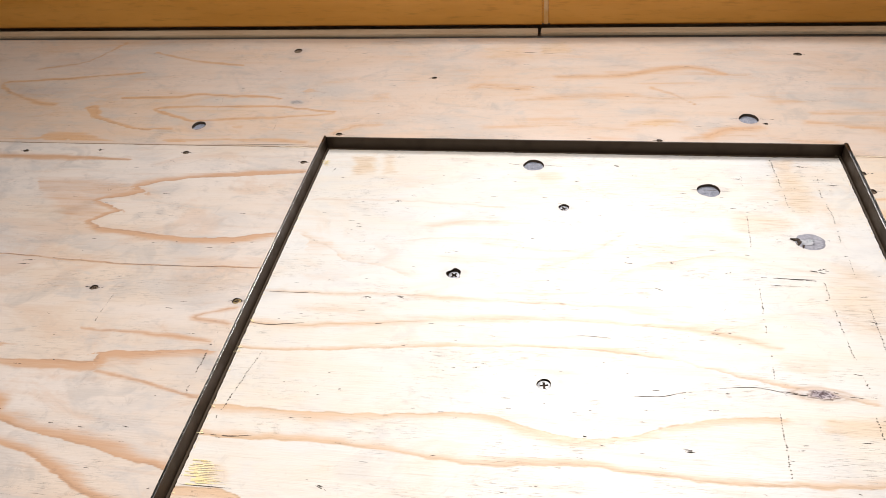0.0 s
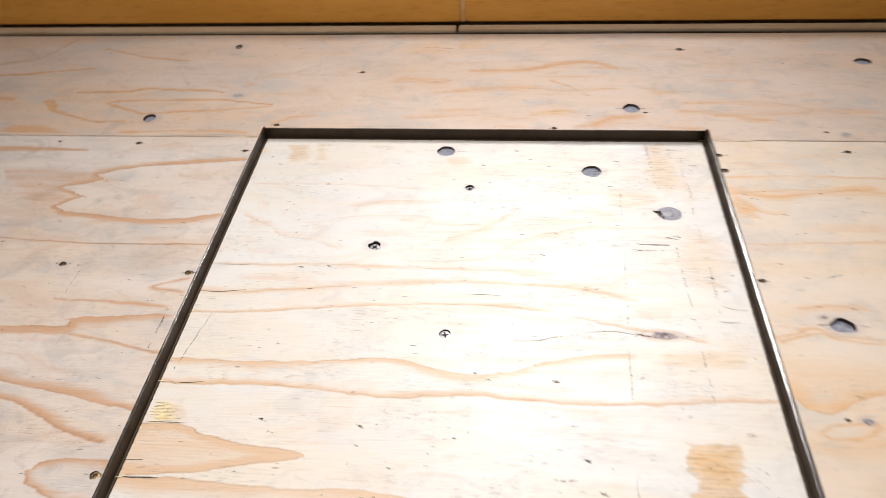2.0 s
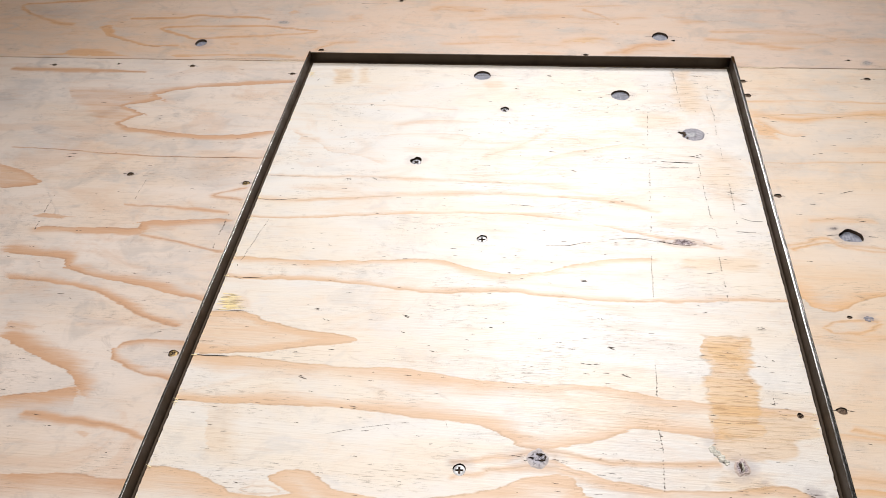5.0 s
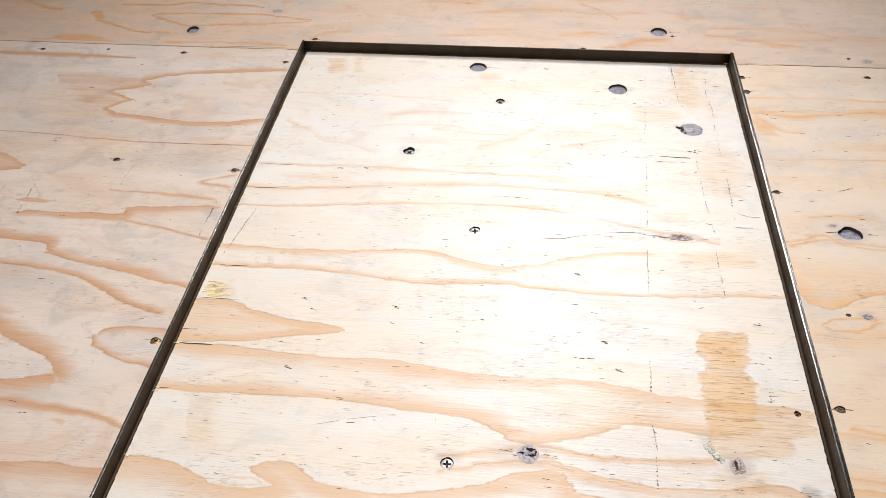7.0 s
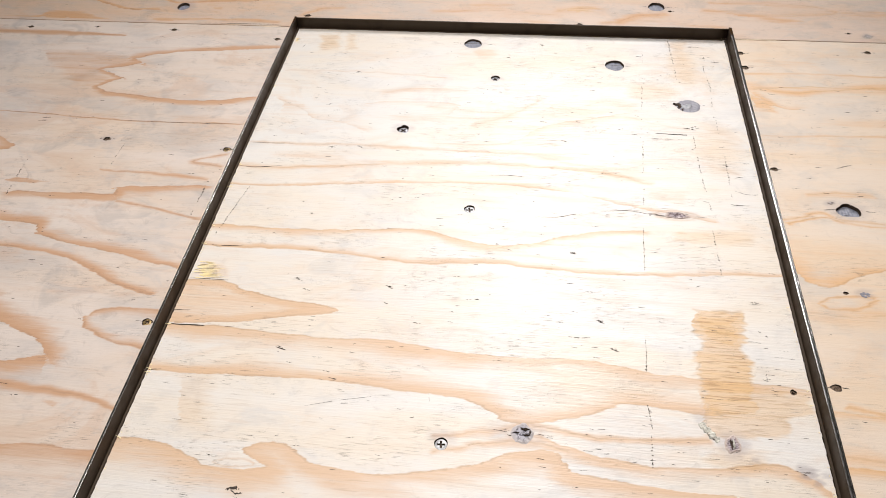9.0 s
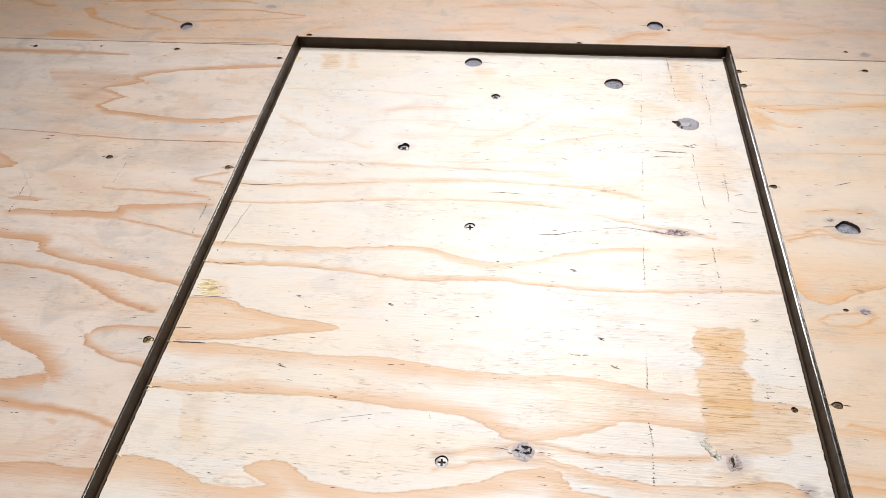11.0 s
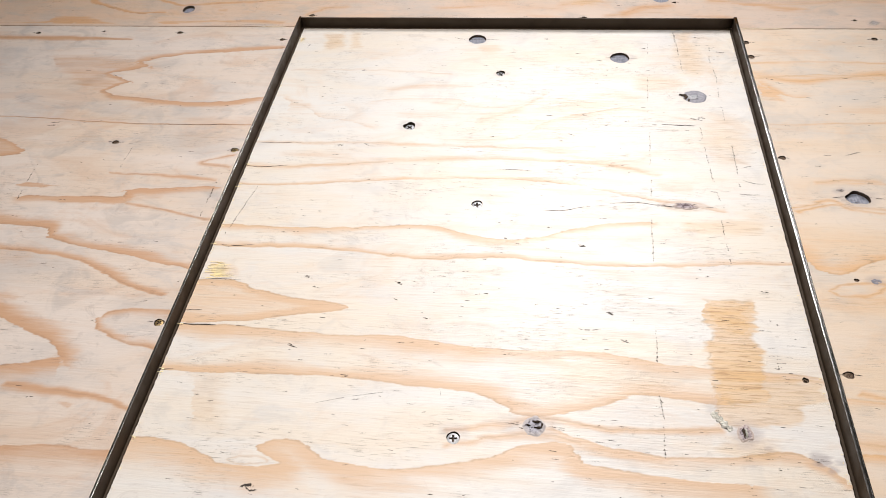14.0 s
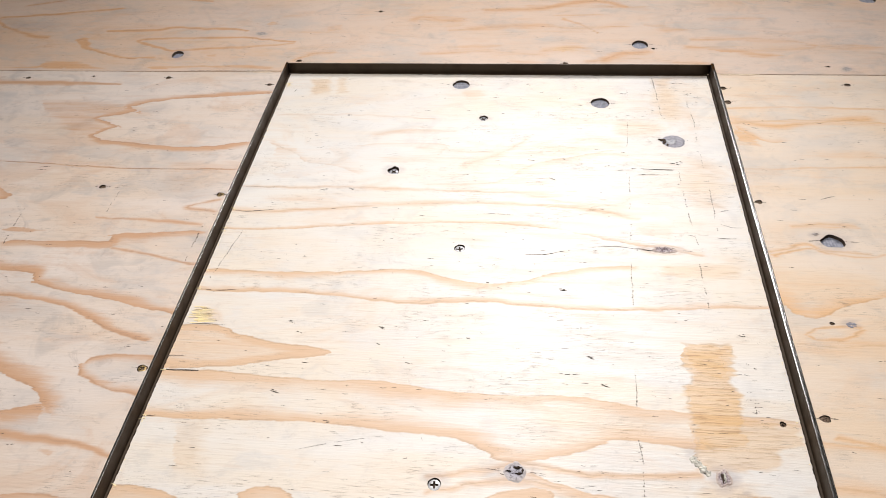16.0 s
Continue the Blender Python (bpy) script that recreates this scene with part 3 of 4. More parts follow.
TOP.crack("-400,103 -396,84 -398,65", 0.45)
TOP.crack("-318,85 -314,58 -318,28", 0.5)
TOP.crack("-160,148 -164,105 -163,70", 0.4)
TOP.crack("-150,110 -148,84", 0.35)
TOP.crack("-262,1.5 -300,2 -380,1", 0.7, 0.6)
PAN = Figure()
PAN.ring("-253,-218 -180,-218 -145,-216 -63,-217 18,-219 90,-214", 2.4, 0.4)
PAN.ring("-246,-255 -207,-255 -173,-251 -128,-246 -83,-241 -27,-236 29,-236 101,-241 148,-254", 3.5, 0.42)
PAN.ring("-247,-281 -201,-281 -146,-275 -91,-269 -36,-265 19,-265 73,-270 124,-284 200,-300", 3, 0.5, 1)
PAN.ring("-247,-335 -215,-336 -156,-336 -114,-333 -57,-329 -30,-335 -9,-341 16,-342 46,-338 71,-327 102,-319 137,-316", 5, 0.6, -1)
PAN.ring("-246,-361 -214,-362 -174,-360 -123,-362 -73,-367 -44,-368 4,-363 51,-366 98,-368 153,-366 199,-361 246,-359", 3.6, 0.6, 1, 1.6)
PAN.ring("-252,-402 -212,-402 -195,-410 -159,-417 -130,-420 -113,-424 -128,-429 -164,-436 -199,-443 -240,-447", 11, 0.75, -1)
PAN.patch("-250,-404 -205,-410 -150,-421 -118,-424 -150,-432 -205,-441 -250,-446", "late", 0.46, 6)
PAN.ring("-252,-449 -221,-449 -188,-449 -150,-452 -105,-452 -60,-452 -15,-457 6,-458 49,-458 91,-457 132,-464 173,-466 205,-467 244,-469", 9, 0.6, -1)
PAN.ring("-251,-494 -215,-493 -175,-492 -140,-491 -97,-491 -62,-494 -37,-495 -11,-497 10,-502 27,-512 51,-513 74,-507 102,-496 115,-492 142,-493 169,-496", 9, 0.65, 1)
PAN.ring("-251,-552 -230,-552 -209,-554 -195,-558 -185,-563 -177,-567 -159,-568 -147,-568 -132,-564", 11, 0.7, -1)
PAN.ring("-132,-563 -146,-557 -151,-553 -145,-549 -135,-546 -125,-547 -115,-552 -103,-558 -82,-562 -51,-562 -21,-557 -6,-553 13,-548 32,-539 51,-535 63,-537 70,-544 78,-550 108,-553 144,-556 180,-556", 11, 0.65, -1)
PAN.ring("51,-523 70,-530 101,-537 138,-540 175,-537 213,-531 230,-538 243,-549", 5, 0.6, -1, 1.5)
PAN.ring("-20,-530 11,-524 31,-519 41,-515 59,-517 90,-521 128,-520 167,-516", 2.6, 0.6)
PAN.ring("-19,-542 8,-535 31,-530 51,-529 70,-534", 3, 0.5)
PAN.ring("-169,-563 -161,-560 -149,-560 -143,-563 -148,-565 -161,-566 -169,-563", 0.7, 0.26)
PAN.patch("-217,-498 -195,-496 -182,-542 -204,-540", "glue", 0.22, 14)
PAN.patch("-229,-148 -203,-151 -198,-161 -211,-171 -223,-169", "late", 0.3, 8)
PAN.ring("-137,-147 -107,-142 -59,-141 -41,-146 -51,-161", 6, 0.28, -1)
PAN.ring("-11,-227 17,-216 74,-229 117,-237 173,-215 230,-235", 5, 0.25)
PAN.patch("150,-214 170,-206 186,-214 184,-232 160,-236 148,-226", "late", 0.2, 8)
PAN.ring("128,-152 156,-163 190,-170", 6, 0.25)
PAN.ring("-70,-149 -21,-154 34,-148 76,-141 112,-128 135,-135", 7, 0.25)
PAN.ring("-240,-92 -150,-90 -60,-96", 2, 0.25)
PAN.ring("-234,-146 -203,-162 -186,-177 -157,-181 -135,-191", 9, 0.3, 1)
PAN.ring("-56,-208 -9,-207 18,-201 37,-183 65,-168 128,-148", 6, 0.3, -1)
PAN.ring("-21,-176 17,-155 41,-131", 6, 0.32)
PAN.ring("-122,-128 -87,-117 -35,-119", 5, 0.28)
PAN.patch("205,-60 222,-70 226,-110 212,-118 205,-60", "late", 0.25, 14)
for x, y, rx, ry, amount, soft in ((195, -60, 14, 34, 0.30, 16), (160, -110, 26, 14, 0.26, 14), (-20, -46, 16, 12, 0.26, 12), (-150, -60, 34, 10, 0.16, 16),
                                   (-60, -168, 50, 9, 0.22, 12), (70, -150, 40, 10, 0.22, 14), (20, -205, 60, 7, 0.18, 10), (-180, -235, 40, 6, 0.2, 8), (205, -318, 26, 8, 0.25, 8),
                                   (100, -480, 40, 12, 0.16, 14), (-60, -480, 50, 9, 0.14, 14), (-205, -300, 24, 14, 0.14, 14), (215, -200, 18, 40, 0.18, 18)):
    PAN.halo(x, y, rx, ry, 1.4 * amount, soft, "glue" if x > 90 else "late")
PAN.patch("150,-35 176,-40 178,-82 154,-78 150,-35", "late", 0.22, 14)
PAN.patch("-60,-40 -10,-42 0,-62 -50,-66 -60,-40", "late", 0.18, 16)
PAN.patch("60,-225 130,-232 140,-246 70,-238 60,-225", "late", 0.2, 10)
PAN.patch("140,-255 180,-262 176,-284 144,-276 140,-255", "late", 0.3, 8)
PAN.patch("167,-475 207,-471 243,-474 244,-488 227,-494 222,-508 200,-511 168,-512", "glue", 0.46, 4)
PAN.patch("171,-401 190,-397 207,-401 209,-409 205,-421 206,-429 201,-435 207,-445 205,-458 205,-473 206,-488 198,-496 172,-494 168,-485 171,-475 167,-465 168,-444 172,-433 168,-420", "glue", 0.74, 4)
PAN.patch("173,-403 205,-402 203,-428 198,-436 175,-432 172,-420", "glue", 0.9, 8)
PAN.patch("165,-315 195,-312 197,-323 166,-325 165,-315", "glue", 0.35, 5)
PAN.patch("-218,-17 -195,-14 -190,-47 -211,-50 -218,-17", "glue", 0.4, 6)
PAN.patch("-186,-14 -175,-13 -170,-44 -180,-47 -186,-14", "glue", 0.28, 6)
PAN.patch("184,-12 200,-12 204,-92 186,-92 184,-12", "glue", 0.36, 8)
PAN.patch("-246,-399 -205,-399 -222,-380 -238,-382 -246,-399", "late", 0.3, 5)
for x, y, rx, ry in ((41, -522, 13, 7), (167, -294, 18, 6)):
    ring = " ".join("%.1f,%.1f" % (x + rx * math.cos(a), y + ry * math.sin(a)) for a in np.linspace(0, 2 * math.pi, 9))
    PAN.ring(ring, 2.2, 0.4)
    PAN.crack("%d,%d %d,%d" % (x - rx - 8, y + 1, x - rx + 3, y), 0.5)
    PAN.crack("%d,%d %d,%d" % (x + rx - 3, y, x + rx + 9, y - 1), 0.5)
PAN.crack("143,-178 166,-178.6 189,-179", 0.9)
PAN.crack("224,-49 229,-50 235,-50", 0.8)
PAN.crack("229,-45 229.5,-49 230,-53", 1.0)
PAN.crack("-232,-46 -231,-42 -229,-39", 2.0)
for x, y, rx, ry, amount, soft in ((37, -522, 20, 9, 0.30, 10), (184, -518, 9, 10, 0.45, 8), (165, -294, 22, 5, 0.35, 8), (193, -131, 16, 14, 0.16, 8), (-15, -531, 11, 6, 0.35, 7),
                                    (231, -534, 7, 4.5, 0.62, 3), (236, -541, 3.5, 4, 0.55, 3), (243, -535, 4, 2.5, 0.5, 3), (165, -499, 6, 5, 0.35, 6), (199, -529, 3, 2.5, 0.5, 3),
                                    (-36, -27, 14, 11, 0.2, 6), (122, -62, 16, 11, 0.2, 6), (-93, -187, 12, 7, 0.28, 6), (-6, -94, 7, 5, 0.35, 5)):
    PAN.halo(x, y, rx, ry, amount, soft)
PAN.halo(185, -530, 22, 7, 0.35, 8, "glue")
for x, y, rx, ry, amount, soft in ((316, -277, 17, 12, 0.3, 8), (303, -268, 6, 4, 0.5, 4), (306, -374, 8, 5, 0.4, 5), (-393, -224, 9, 6, 0.3, 6), (-264, -232, 8, 5, 0.3, 5)):
    OUT.halo(x, y, rx, ry, amount, soft)
for x, y, rx, ry, amount, soft in ((-402, 38, 13, 13, 0.35, 8), (176, 65, 16, 14, 0.2, 7), (-309, 91, 16, 9, 0.25, 8), (404, 11, 9, 7, 0.4, 5), (-344, 222, 11, 11, 0.3, 8)):
    TOP.halo(x, y, rx, ry, amount, soft)
PAN.crack("36,-519 42,-523 47,-520", 2.2)
PAN.crack("181,-514 185,-519 186,-523", 1.5)
PAN.crack("163,-503 167,-508 170,-514 175,-516", 1.6)
PAN.crack("168,-502 171,-508 173,-511", 1.0)
PAN.crack("30,-524 38,-526 47,-526", 1.4)
PAN.crack("148,-294.5 157,-295.5 164,-295", 1.2)
PAN.crack("165,-291.5 172,-291 178,-292", 1.0)
PAN.crack("160,-294 168,-293.5 176,-294.5", 1.2)
PAN.crack("180,-127 183,-131 182,-136", 3.0)
for text, wide in (("42,-305 62,-304 75,-300 85,-298", 0.7), ("100,-294 125,-291 149,-295 169,-294", 0.5), ("71,-435 79,-436 90,-435", 0.8),
                   ("-29,-496 -27,-503", 0.6), ("-246,-219 -222,-219 -199,-218", 0.6), ("-248,-254 -229,-256 -202,-252", 0.8),
                   ("-252,-449 -230,-449 -190,-448", 1.0), ("-248,-435 -231,-434", 0.8), ("-246,-360 -225,-361 -208,-359", 0.7),
                   ("-249,-494 -235,-492", 0.8), ("-62,-24 -50,-27 -22,-27 -8,-29", 0.5), ("104,-61 142,-63", 0.5),
                   ("222,-258 232,-262 244,-262", 0.5), ("-120,-515 -92,-507 -55,-499", 0.25)):
    PAN.crack(text, wide, 0.75)
for text in ("-244,-400 -208,-400",):
    PAN.crack(text, 0.5)
for text in ("183,-11 185,-49 186,-86", "149,-99 145,-158", "145,-181 141,-240", "141,-260 139,-283", "219,-41 216,-69 218,-79 219,-105 217,-135",
             "193,-182 194,-216 195,-248 196,-264 198,-286", "219,-210 219,-235 218,-266", "137,-313 135,-364", "196,-311 197,-361",
             "132,-418 130,-462", "129,-492 131,-511", "130,-517 129,-542", "217,-418 223,-423", "216,-458 216,-463", "-226,-284 -239,-349"):
    PAN.dots(text)
for text in ("153,-33 152,-62", "218,-153 218,-176", "142,-186 183,-187"):
    PAN.dots(text, 0.7)
for text in ("183,-11 184.5,-49", "154,-178 188,-180", "130,-492 131,-508"):
    PAN.dots(text, 1.2)
PAN.crack("160,-178.6 172,-179 188,-180", 0.9)
PAN.crack("150,-186.5 172,-187", 0.5)
PAN.crack("185,-168 191,-169 197,-171", 1.4)
PAN.crack("204,-21 210,-22 216,-21", 1.0)
PAN.crack("225,-40 219,-43 214,-43", 0.6)
PAN.crack("216,-276 221,-277 234,-277", 0.7)
PAN.crack("198,-383 199,-410 200,-432", 0.5)
for text in ("-267,-267 -269,-313 -269,-349", "-372,-231 -373,-263", "-461,-261 -457,-314"):
    OUT.dots(text, 1.0 if text.startswith("-3") else 1.35)
tick = random.Random(11)
for spot_at in ("-159,-220 -132,-218 -158,-90 -145,-81 42,-25 6,-53 47,-167 81,-164 69,-197 124,-174 -142,-405 -152,-393 -1,-404 107,-444 176,-376",
                "218,-389 215,-463 148,-43 -74,-414 -46,-432 97,-418 -149,-464 -102,-489 76,-346 11,-341 -74,-396 218,-223 229,-239 195,-166"):
    for word in spot_at.split():
        x, y = (float(c) for c in word.split(","))
        for k in range(tick.choice((1, 2, 2))):
            l, q = tick.uniform(2, 4.5), tick.uniform(-0.9, 0.7)
            PAN.crack("%.1f,%.1f %.1f,%.1f" % (x - l + k, y - q * l / 2 - 1.5 * k, x + l + k, y + q * l / 2 - 1.5 * k), tick.uniform(0.6, 1.1))
PAN.crack("-156,-583 -151,-581 -146,-582", 2.4)
PAN.crack("-152,-583 -148,-585 -143,-584", 1.4)
PAN.crack("-4,-252 14,-251 32,-252", 0.5)
for x0, x1, y0, y1, count in ((0.206, 0.243, -0.476, -0.425, 20), (0.05, 0.24, -0.565, -0.50, 40), (-0.24, -0.10, -0.55, -0.46, 12)):
    for k in range(count):
        x, y, l = tick.uniform(x0, x1), tick.uniform(y0, y1), tick.uniform(2, 9)
        PAN.crack("%.1f,%.1f %.1f,%.1f" % (x * 1000, y * 1000, min(x * 1000 + l, 244), y * 1000 + tick.uniform(-0.5, 0.5)), tick.uniform(0.2, 0.42))
for k in range(300):
    x, y = tick.uniform(-0.235, 0.235), tick.uniform(-0.6, -0.02)
    l = tick.uniform(1.5, 7)
    PAN.crack("%.1f,%.1f %.1f,%.1f" % (x * 1000, y * 1000, x * 1000 + l, y * 1000 + tick.uniform(-1, 1)), tick.uniform(0.22, 0.55), tick.uniform(0.3, 0.8))
for k in range(150):
    x, y = tick.choice((tick.uniform(-0.5, -0.26), tick.uniform(0.262, 0.42))), tick.uniform(-0.6, -0.02)
    l = tick.uniform(2, 8)
    OUT.crack("%.1f,%.1f %.1f,%.1f" % (x * 1000, y * 1000, x * 1000 + l, y * 1000 + tick.uniform(-1, 1)), tick.uniform(0.3, 0.7), tick.uniform(0.3, 0.75))
for k in range(60):
    x, y = tick.uniform(-0.7, 0.6), tick.uniform(0.01, 0.25)
    l = tick.uniform(2, 9)
    TOP.crack("%.1f,%.1f %.1f,%.1f" % (x * 1000, y * 1000, x * 1000 + l, y * 1000 + tick.uniform(-1, 1)), tick.uniform(0.3, 0.7), tick.uniform(0.2, 0.6))

# ---- room ----
FAR, BACK, WEST, EAST, HIGH = 0.262, -2.4, -1.7, 1.7, 2.3
floor = empty("floor", "plywood floor of butted sheets with pale knotty faces", "floor", "structure")

# knot holes and screws in the floor: x, y, rx, ry
TOP_HOLES = [(0.176, 0.065, 0.0096, 0.0098), (-0.4045, 0.0385, 0.0075, 0.0085), (-0.344, 0.222, 0.005, 0.006), (0.472, 0.178, 0.0105, 0.0085)]
LEFT_SCREWS = [(-0.264, -0.232, 0.0040), (-0.263, -0.449, 0.0042), (-0.2655, -0.030, 0.0033), (-0.397, -0.016, 0.0034), (-0.579, -0.018, 0.0032), (-0.495, -0.0135, 0.002), (-0.393, -0.224, 0.0036)]
RIGHT_SCREWS = [(0.264, -0.465, 0.0038), (0.262, -0.225, 0.0034), (0.259, -0.030, 0.0038), (0.260, -0.058, 0.0042), (0.395, -0.022, 0.0034)]
RIGHT_HOLES = [(0.316, -0.277, 0.0104, 0.0082), (0.2915, -0.3735, 0.0022, 0.0016)]
TOP_SCREWS = [(-0.242, 0.024, 0.0036), (0.085, 0.021, 0.003), (0.1910, 0.0555, 0.0022), (0.384, 0.0165, 0.0022), (0.252, 0.211, 0.0045), (-0.159, 0.151, 0.003)]


def dents(screws):
    return [(x, y, r * 1.05, r * 0.82, 0.08) for x, y, r in screws]


for figure, rows in ((TOP, TOP_SCREWS), (OUT, LEFT_SCREWS + RIGHT_SCREWS)):
    for x, y, r in rows:
        for side in (-1, 1):
            a, b = 1000 * (x + side * 0.8 * r), 1000 * (x + side * tick.uniform(1.7, 2.8) * r)
            figure.crack("%.1f,%.1f %.1f,%.1f" % (a, 1000 * y + tick.uniform(-1, 1), b, 1000 * y + tick.uniform(-1, 1)), tick.uniform(0.6, 1.2))
for side in (-1, 1):
    OUT.crack("%.1f,-276 %.1f,-278" % (316 + side * 9, 316 + side * 24), 0.8)
    TOP.crack("%.1f,65 %.1f,64.5" % (176 + side * 9, 176 + side * 19), 0.7)
fine = 0.00095
far_sheet = sheet("plywood_sheet", steps((WEST, -0.80, 0.05), (-0.80, 0.62, 0.0021), (0.62, EAST, 0.05)), steps((-0.0012, FAR - 0.0045, 0.0021)),
                  BROWNED, TOP_HOLES + dents(TOP_SCREWS), TOP, floor)
left_sheet = sheet("plywood_sheet", steps((WEST, -0.70, 0.05), (-0.70, -0.45, 0.002), (-0.45, -0.2515, fine)), steps((BACK, -0.64, 0.05), (-0.64, -0.0019, fine)),
                   SURROUND, dents(LEFT_SCREWS), OUT, floor, ragged=0.0005)
right_sheet = sheet("plywood_sheet", steps((0.2527, 0.46, fine), (0.46, 0.52, 0.003), (0.52, EAST, 0.05)), steps((BACK, -0.64, 0.05), (-0.64, -0.0019, fine)),
                    HONEY, [(*RIGHT_HOLES[0], 0.08)] + RIGHT_HOLES[1:] + dents(RIGHT_SCREWS), OUT, floor, ragged=0.0005)
knot(far_sheet, -0.309, 0.091, 0.0095, 0.0055, 4.4, "faint grey knot", FAINTKNOT, uneven=0.3)
knot(right_sheet, 0.306, -0.374, 0.0050, 0.0030, 6.6, "small dark grey knot", SOUNDKNOT, uneven=0.4)
knot(far_sheet, 0.404, 0.011, 0.0056, 0.0048, 2.2, "small grey cracked knot", FAINTKNOT, uneven=0.4)
knot(right_sheet, 0.303, -0.268, 0.0036, 0.0022, 8.8, "small grey knot", FAINTKNOT)
part("near_sheet", box(-0.2505, 0.2505, BACK, -0.745, -0.018, 0.0, 0.001), SURROUND, floor)
# sheet added under the floor; its painted dark shows in the gaps as shade
part("shade_subfloor", box(WEST, EAST, BACK, FAR + 0.06, -0.06, -0.0185), SHADOWGAP, floor)

for parent, x, y, rx, ry, d, mat in ((far_sheet, *TOP_HOLES[0], 0.003, GREYWOOD), (far_sheet, *TOP_HOLES[1], 0.0034, GREYWOOD),
                                     (far_sheet, *TOP_HOLES[2], 0.0014, RUST), (far_sheet, *TOP_HOLES[3], 0.003, GREYWOOD), (right_sheet, *RIGHT_HOLES[0], 0.0035, GREYWOOD),
                                     (right_sheet, *RIGHT_HOLES[1], 0.0012, RUST)):
    pit(parent, "knot_hole", x, y, rx, ry, d, mat, "open knot hole with a dark rim", 0.08 if (x, y) == RIGHT_HOLES[0][:2] else 0.025)
for parent, rows in ((far_sheet, TOP_SCREWS), (left_sheet, LEFT_SCREWS), (right_sheet, RIGHT_SCREWS)):
    for k, (x, y, r) in enumerate(rows):
        pit(parent, "screw_hole", x, y, r * 1.05, r * 0.82, 0.0014, RUST, torn=0.08)
        gold = (parent is left_sheet and k in (0, 1)) 
        screw(parent, x, y, r * (0.8 if gold else 0.7), 0.0004 if gold else 0.0009, 37 * k + 20, BRASS if gold else RUST, label="tarnished brass screw head" if gold else "dark rusty screw head")

# the orange boards at the foot of the far wall, with a pale lath before them
step = empty("step", "low step faced with orange varnished boards above a pale lath", "step", "structure")
RISE, DEEP = 0.056, 2.6
part("platform", box(WEST, EAST, FAR + 0.036, DEEP, -0.02, RISE), PLASTER, step)
part("board", box(WEST, -0.0382, FAR + 0.022, FAR + 0.0355, 0.0042, RISE + 0.002, 0.0025), ORANGE, step)
part("board", box(-0.0328, EAST, FAR + 0.0215, FAR + 0.0355, 0.0046, RISE + 0.002, 0.0025), ORANGE, step)
part("filler_strip", box(-0.0381, -0.0329, FAR + 0.0222, FAR + 0.0345, 0.006, RISE), SEAM, step)
part("lath", box(WEST, -0.0450, FAR + 0.001, FAR + 0.0185, -0.0012, 0.0026, 0.0008), LATH, step)
part("lath", box(-0.0412, EAST, FAR + 0.0025, FAR + 0.018, -0.0012, 0.0032, 0.0008), LATH, step)
for name, dims in (("wall_left", (WEST - 0.1, WEST, BACK - 0.1, DEEP + 0.1)), ("wall_right", (EAST, EAST + 0.1, BACK - 0.1, DEEP + 0.1)),
                   ("wall_back", (WEST, EAST, BACK - 0.1, BACK)), ("wall_far", (WEST, EAST, DEEP, DEEP + 0.1))):
    tagged(obj(name, box(*dims, -0.06, HIGH), PLASTER), "plain pale plastered wall closing the room", "wall", "", "structure")
tagged(obj("ceiling", box(WEST - 0.1, EAST + 0.1, BACK - 0.1, DEEP + 0.1, HIGH, HIGH + 0.1), PLASTER), "plain pale ceiling", "ceiling", "", "structure")

# ---- the steel edging ----
edging = empty("metal_edging", "dark brown steel flat bars standing proud around the floor hatch", "edging")
TALL, LONG = 0.012, -0.74


def bar(a, b, inner, outer, top, along, crown=0.00010, glossy=False):
    """Flat bar on edge from a to b, with eased corners and a faintly crowned, grooved top."""
    bm = bmesh.new()
    mid, w, c = (inner + outer) / 2, abs(outer - inner) / 2, 0.0003
    arc = [(-w + c - c * math.cos(q), top - c + c * math.sin(q)) for q in np.linspace(0.0, math.pi / 2, 4)]
    crest = [(f * (w - c), top + crown * (1 - f * f) - (0.0004 if 0.30 < f < 0.5 else 0.0)) for f in (-0.6, -0.2, 0.2, 0.28, 0.34, 0.46, 0.52, 0.75)]
    outline = [(-w, -0.018), (-w, top - 0.0016), (-w, top - 0.0006)] + arc + crest + [(-p, z) for p, z in reversed(arc)] + [(w, top - 0.0006), (w, top - 0.0016), (w, -0.018)]
    if outer < inner:
        outline = [(-p, z) for p, z in reversed(outline)]
    rings = []
    for k in range(41):
        s = a + (b - a) * k / 40
        bend = 0.00010 * math.sin(5 * s * 9 + mid * 40) + 0.00006 * math.sin(s * 131)
        rings.append([bm.verts.new((s, mid + p + bend, z) if along == "x" else (mid + p + bend, s, z)) for p, z in outline])
    for u, v in zip(rings[:-1], rings[1:]):
        for k in range(len(outline) - 1):
            f = bm.faces.new((u[k], u[k + 1], v[k + 1], v[k]))
            f.material_index = 1 if glossy and 6 <= k <= 14 else 0
    bm.faces.new(rings[0])
    bm.faces.new(rings[-1])
    bmesh.ops.recalc_face_normals(bm, faces=bm.faces[:])
    return bm


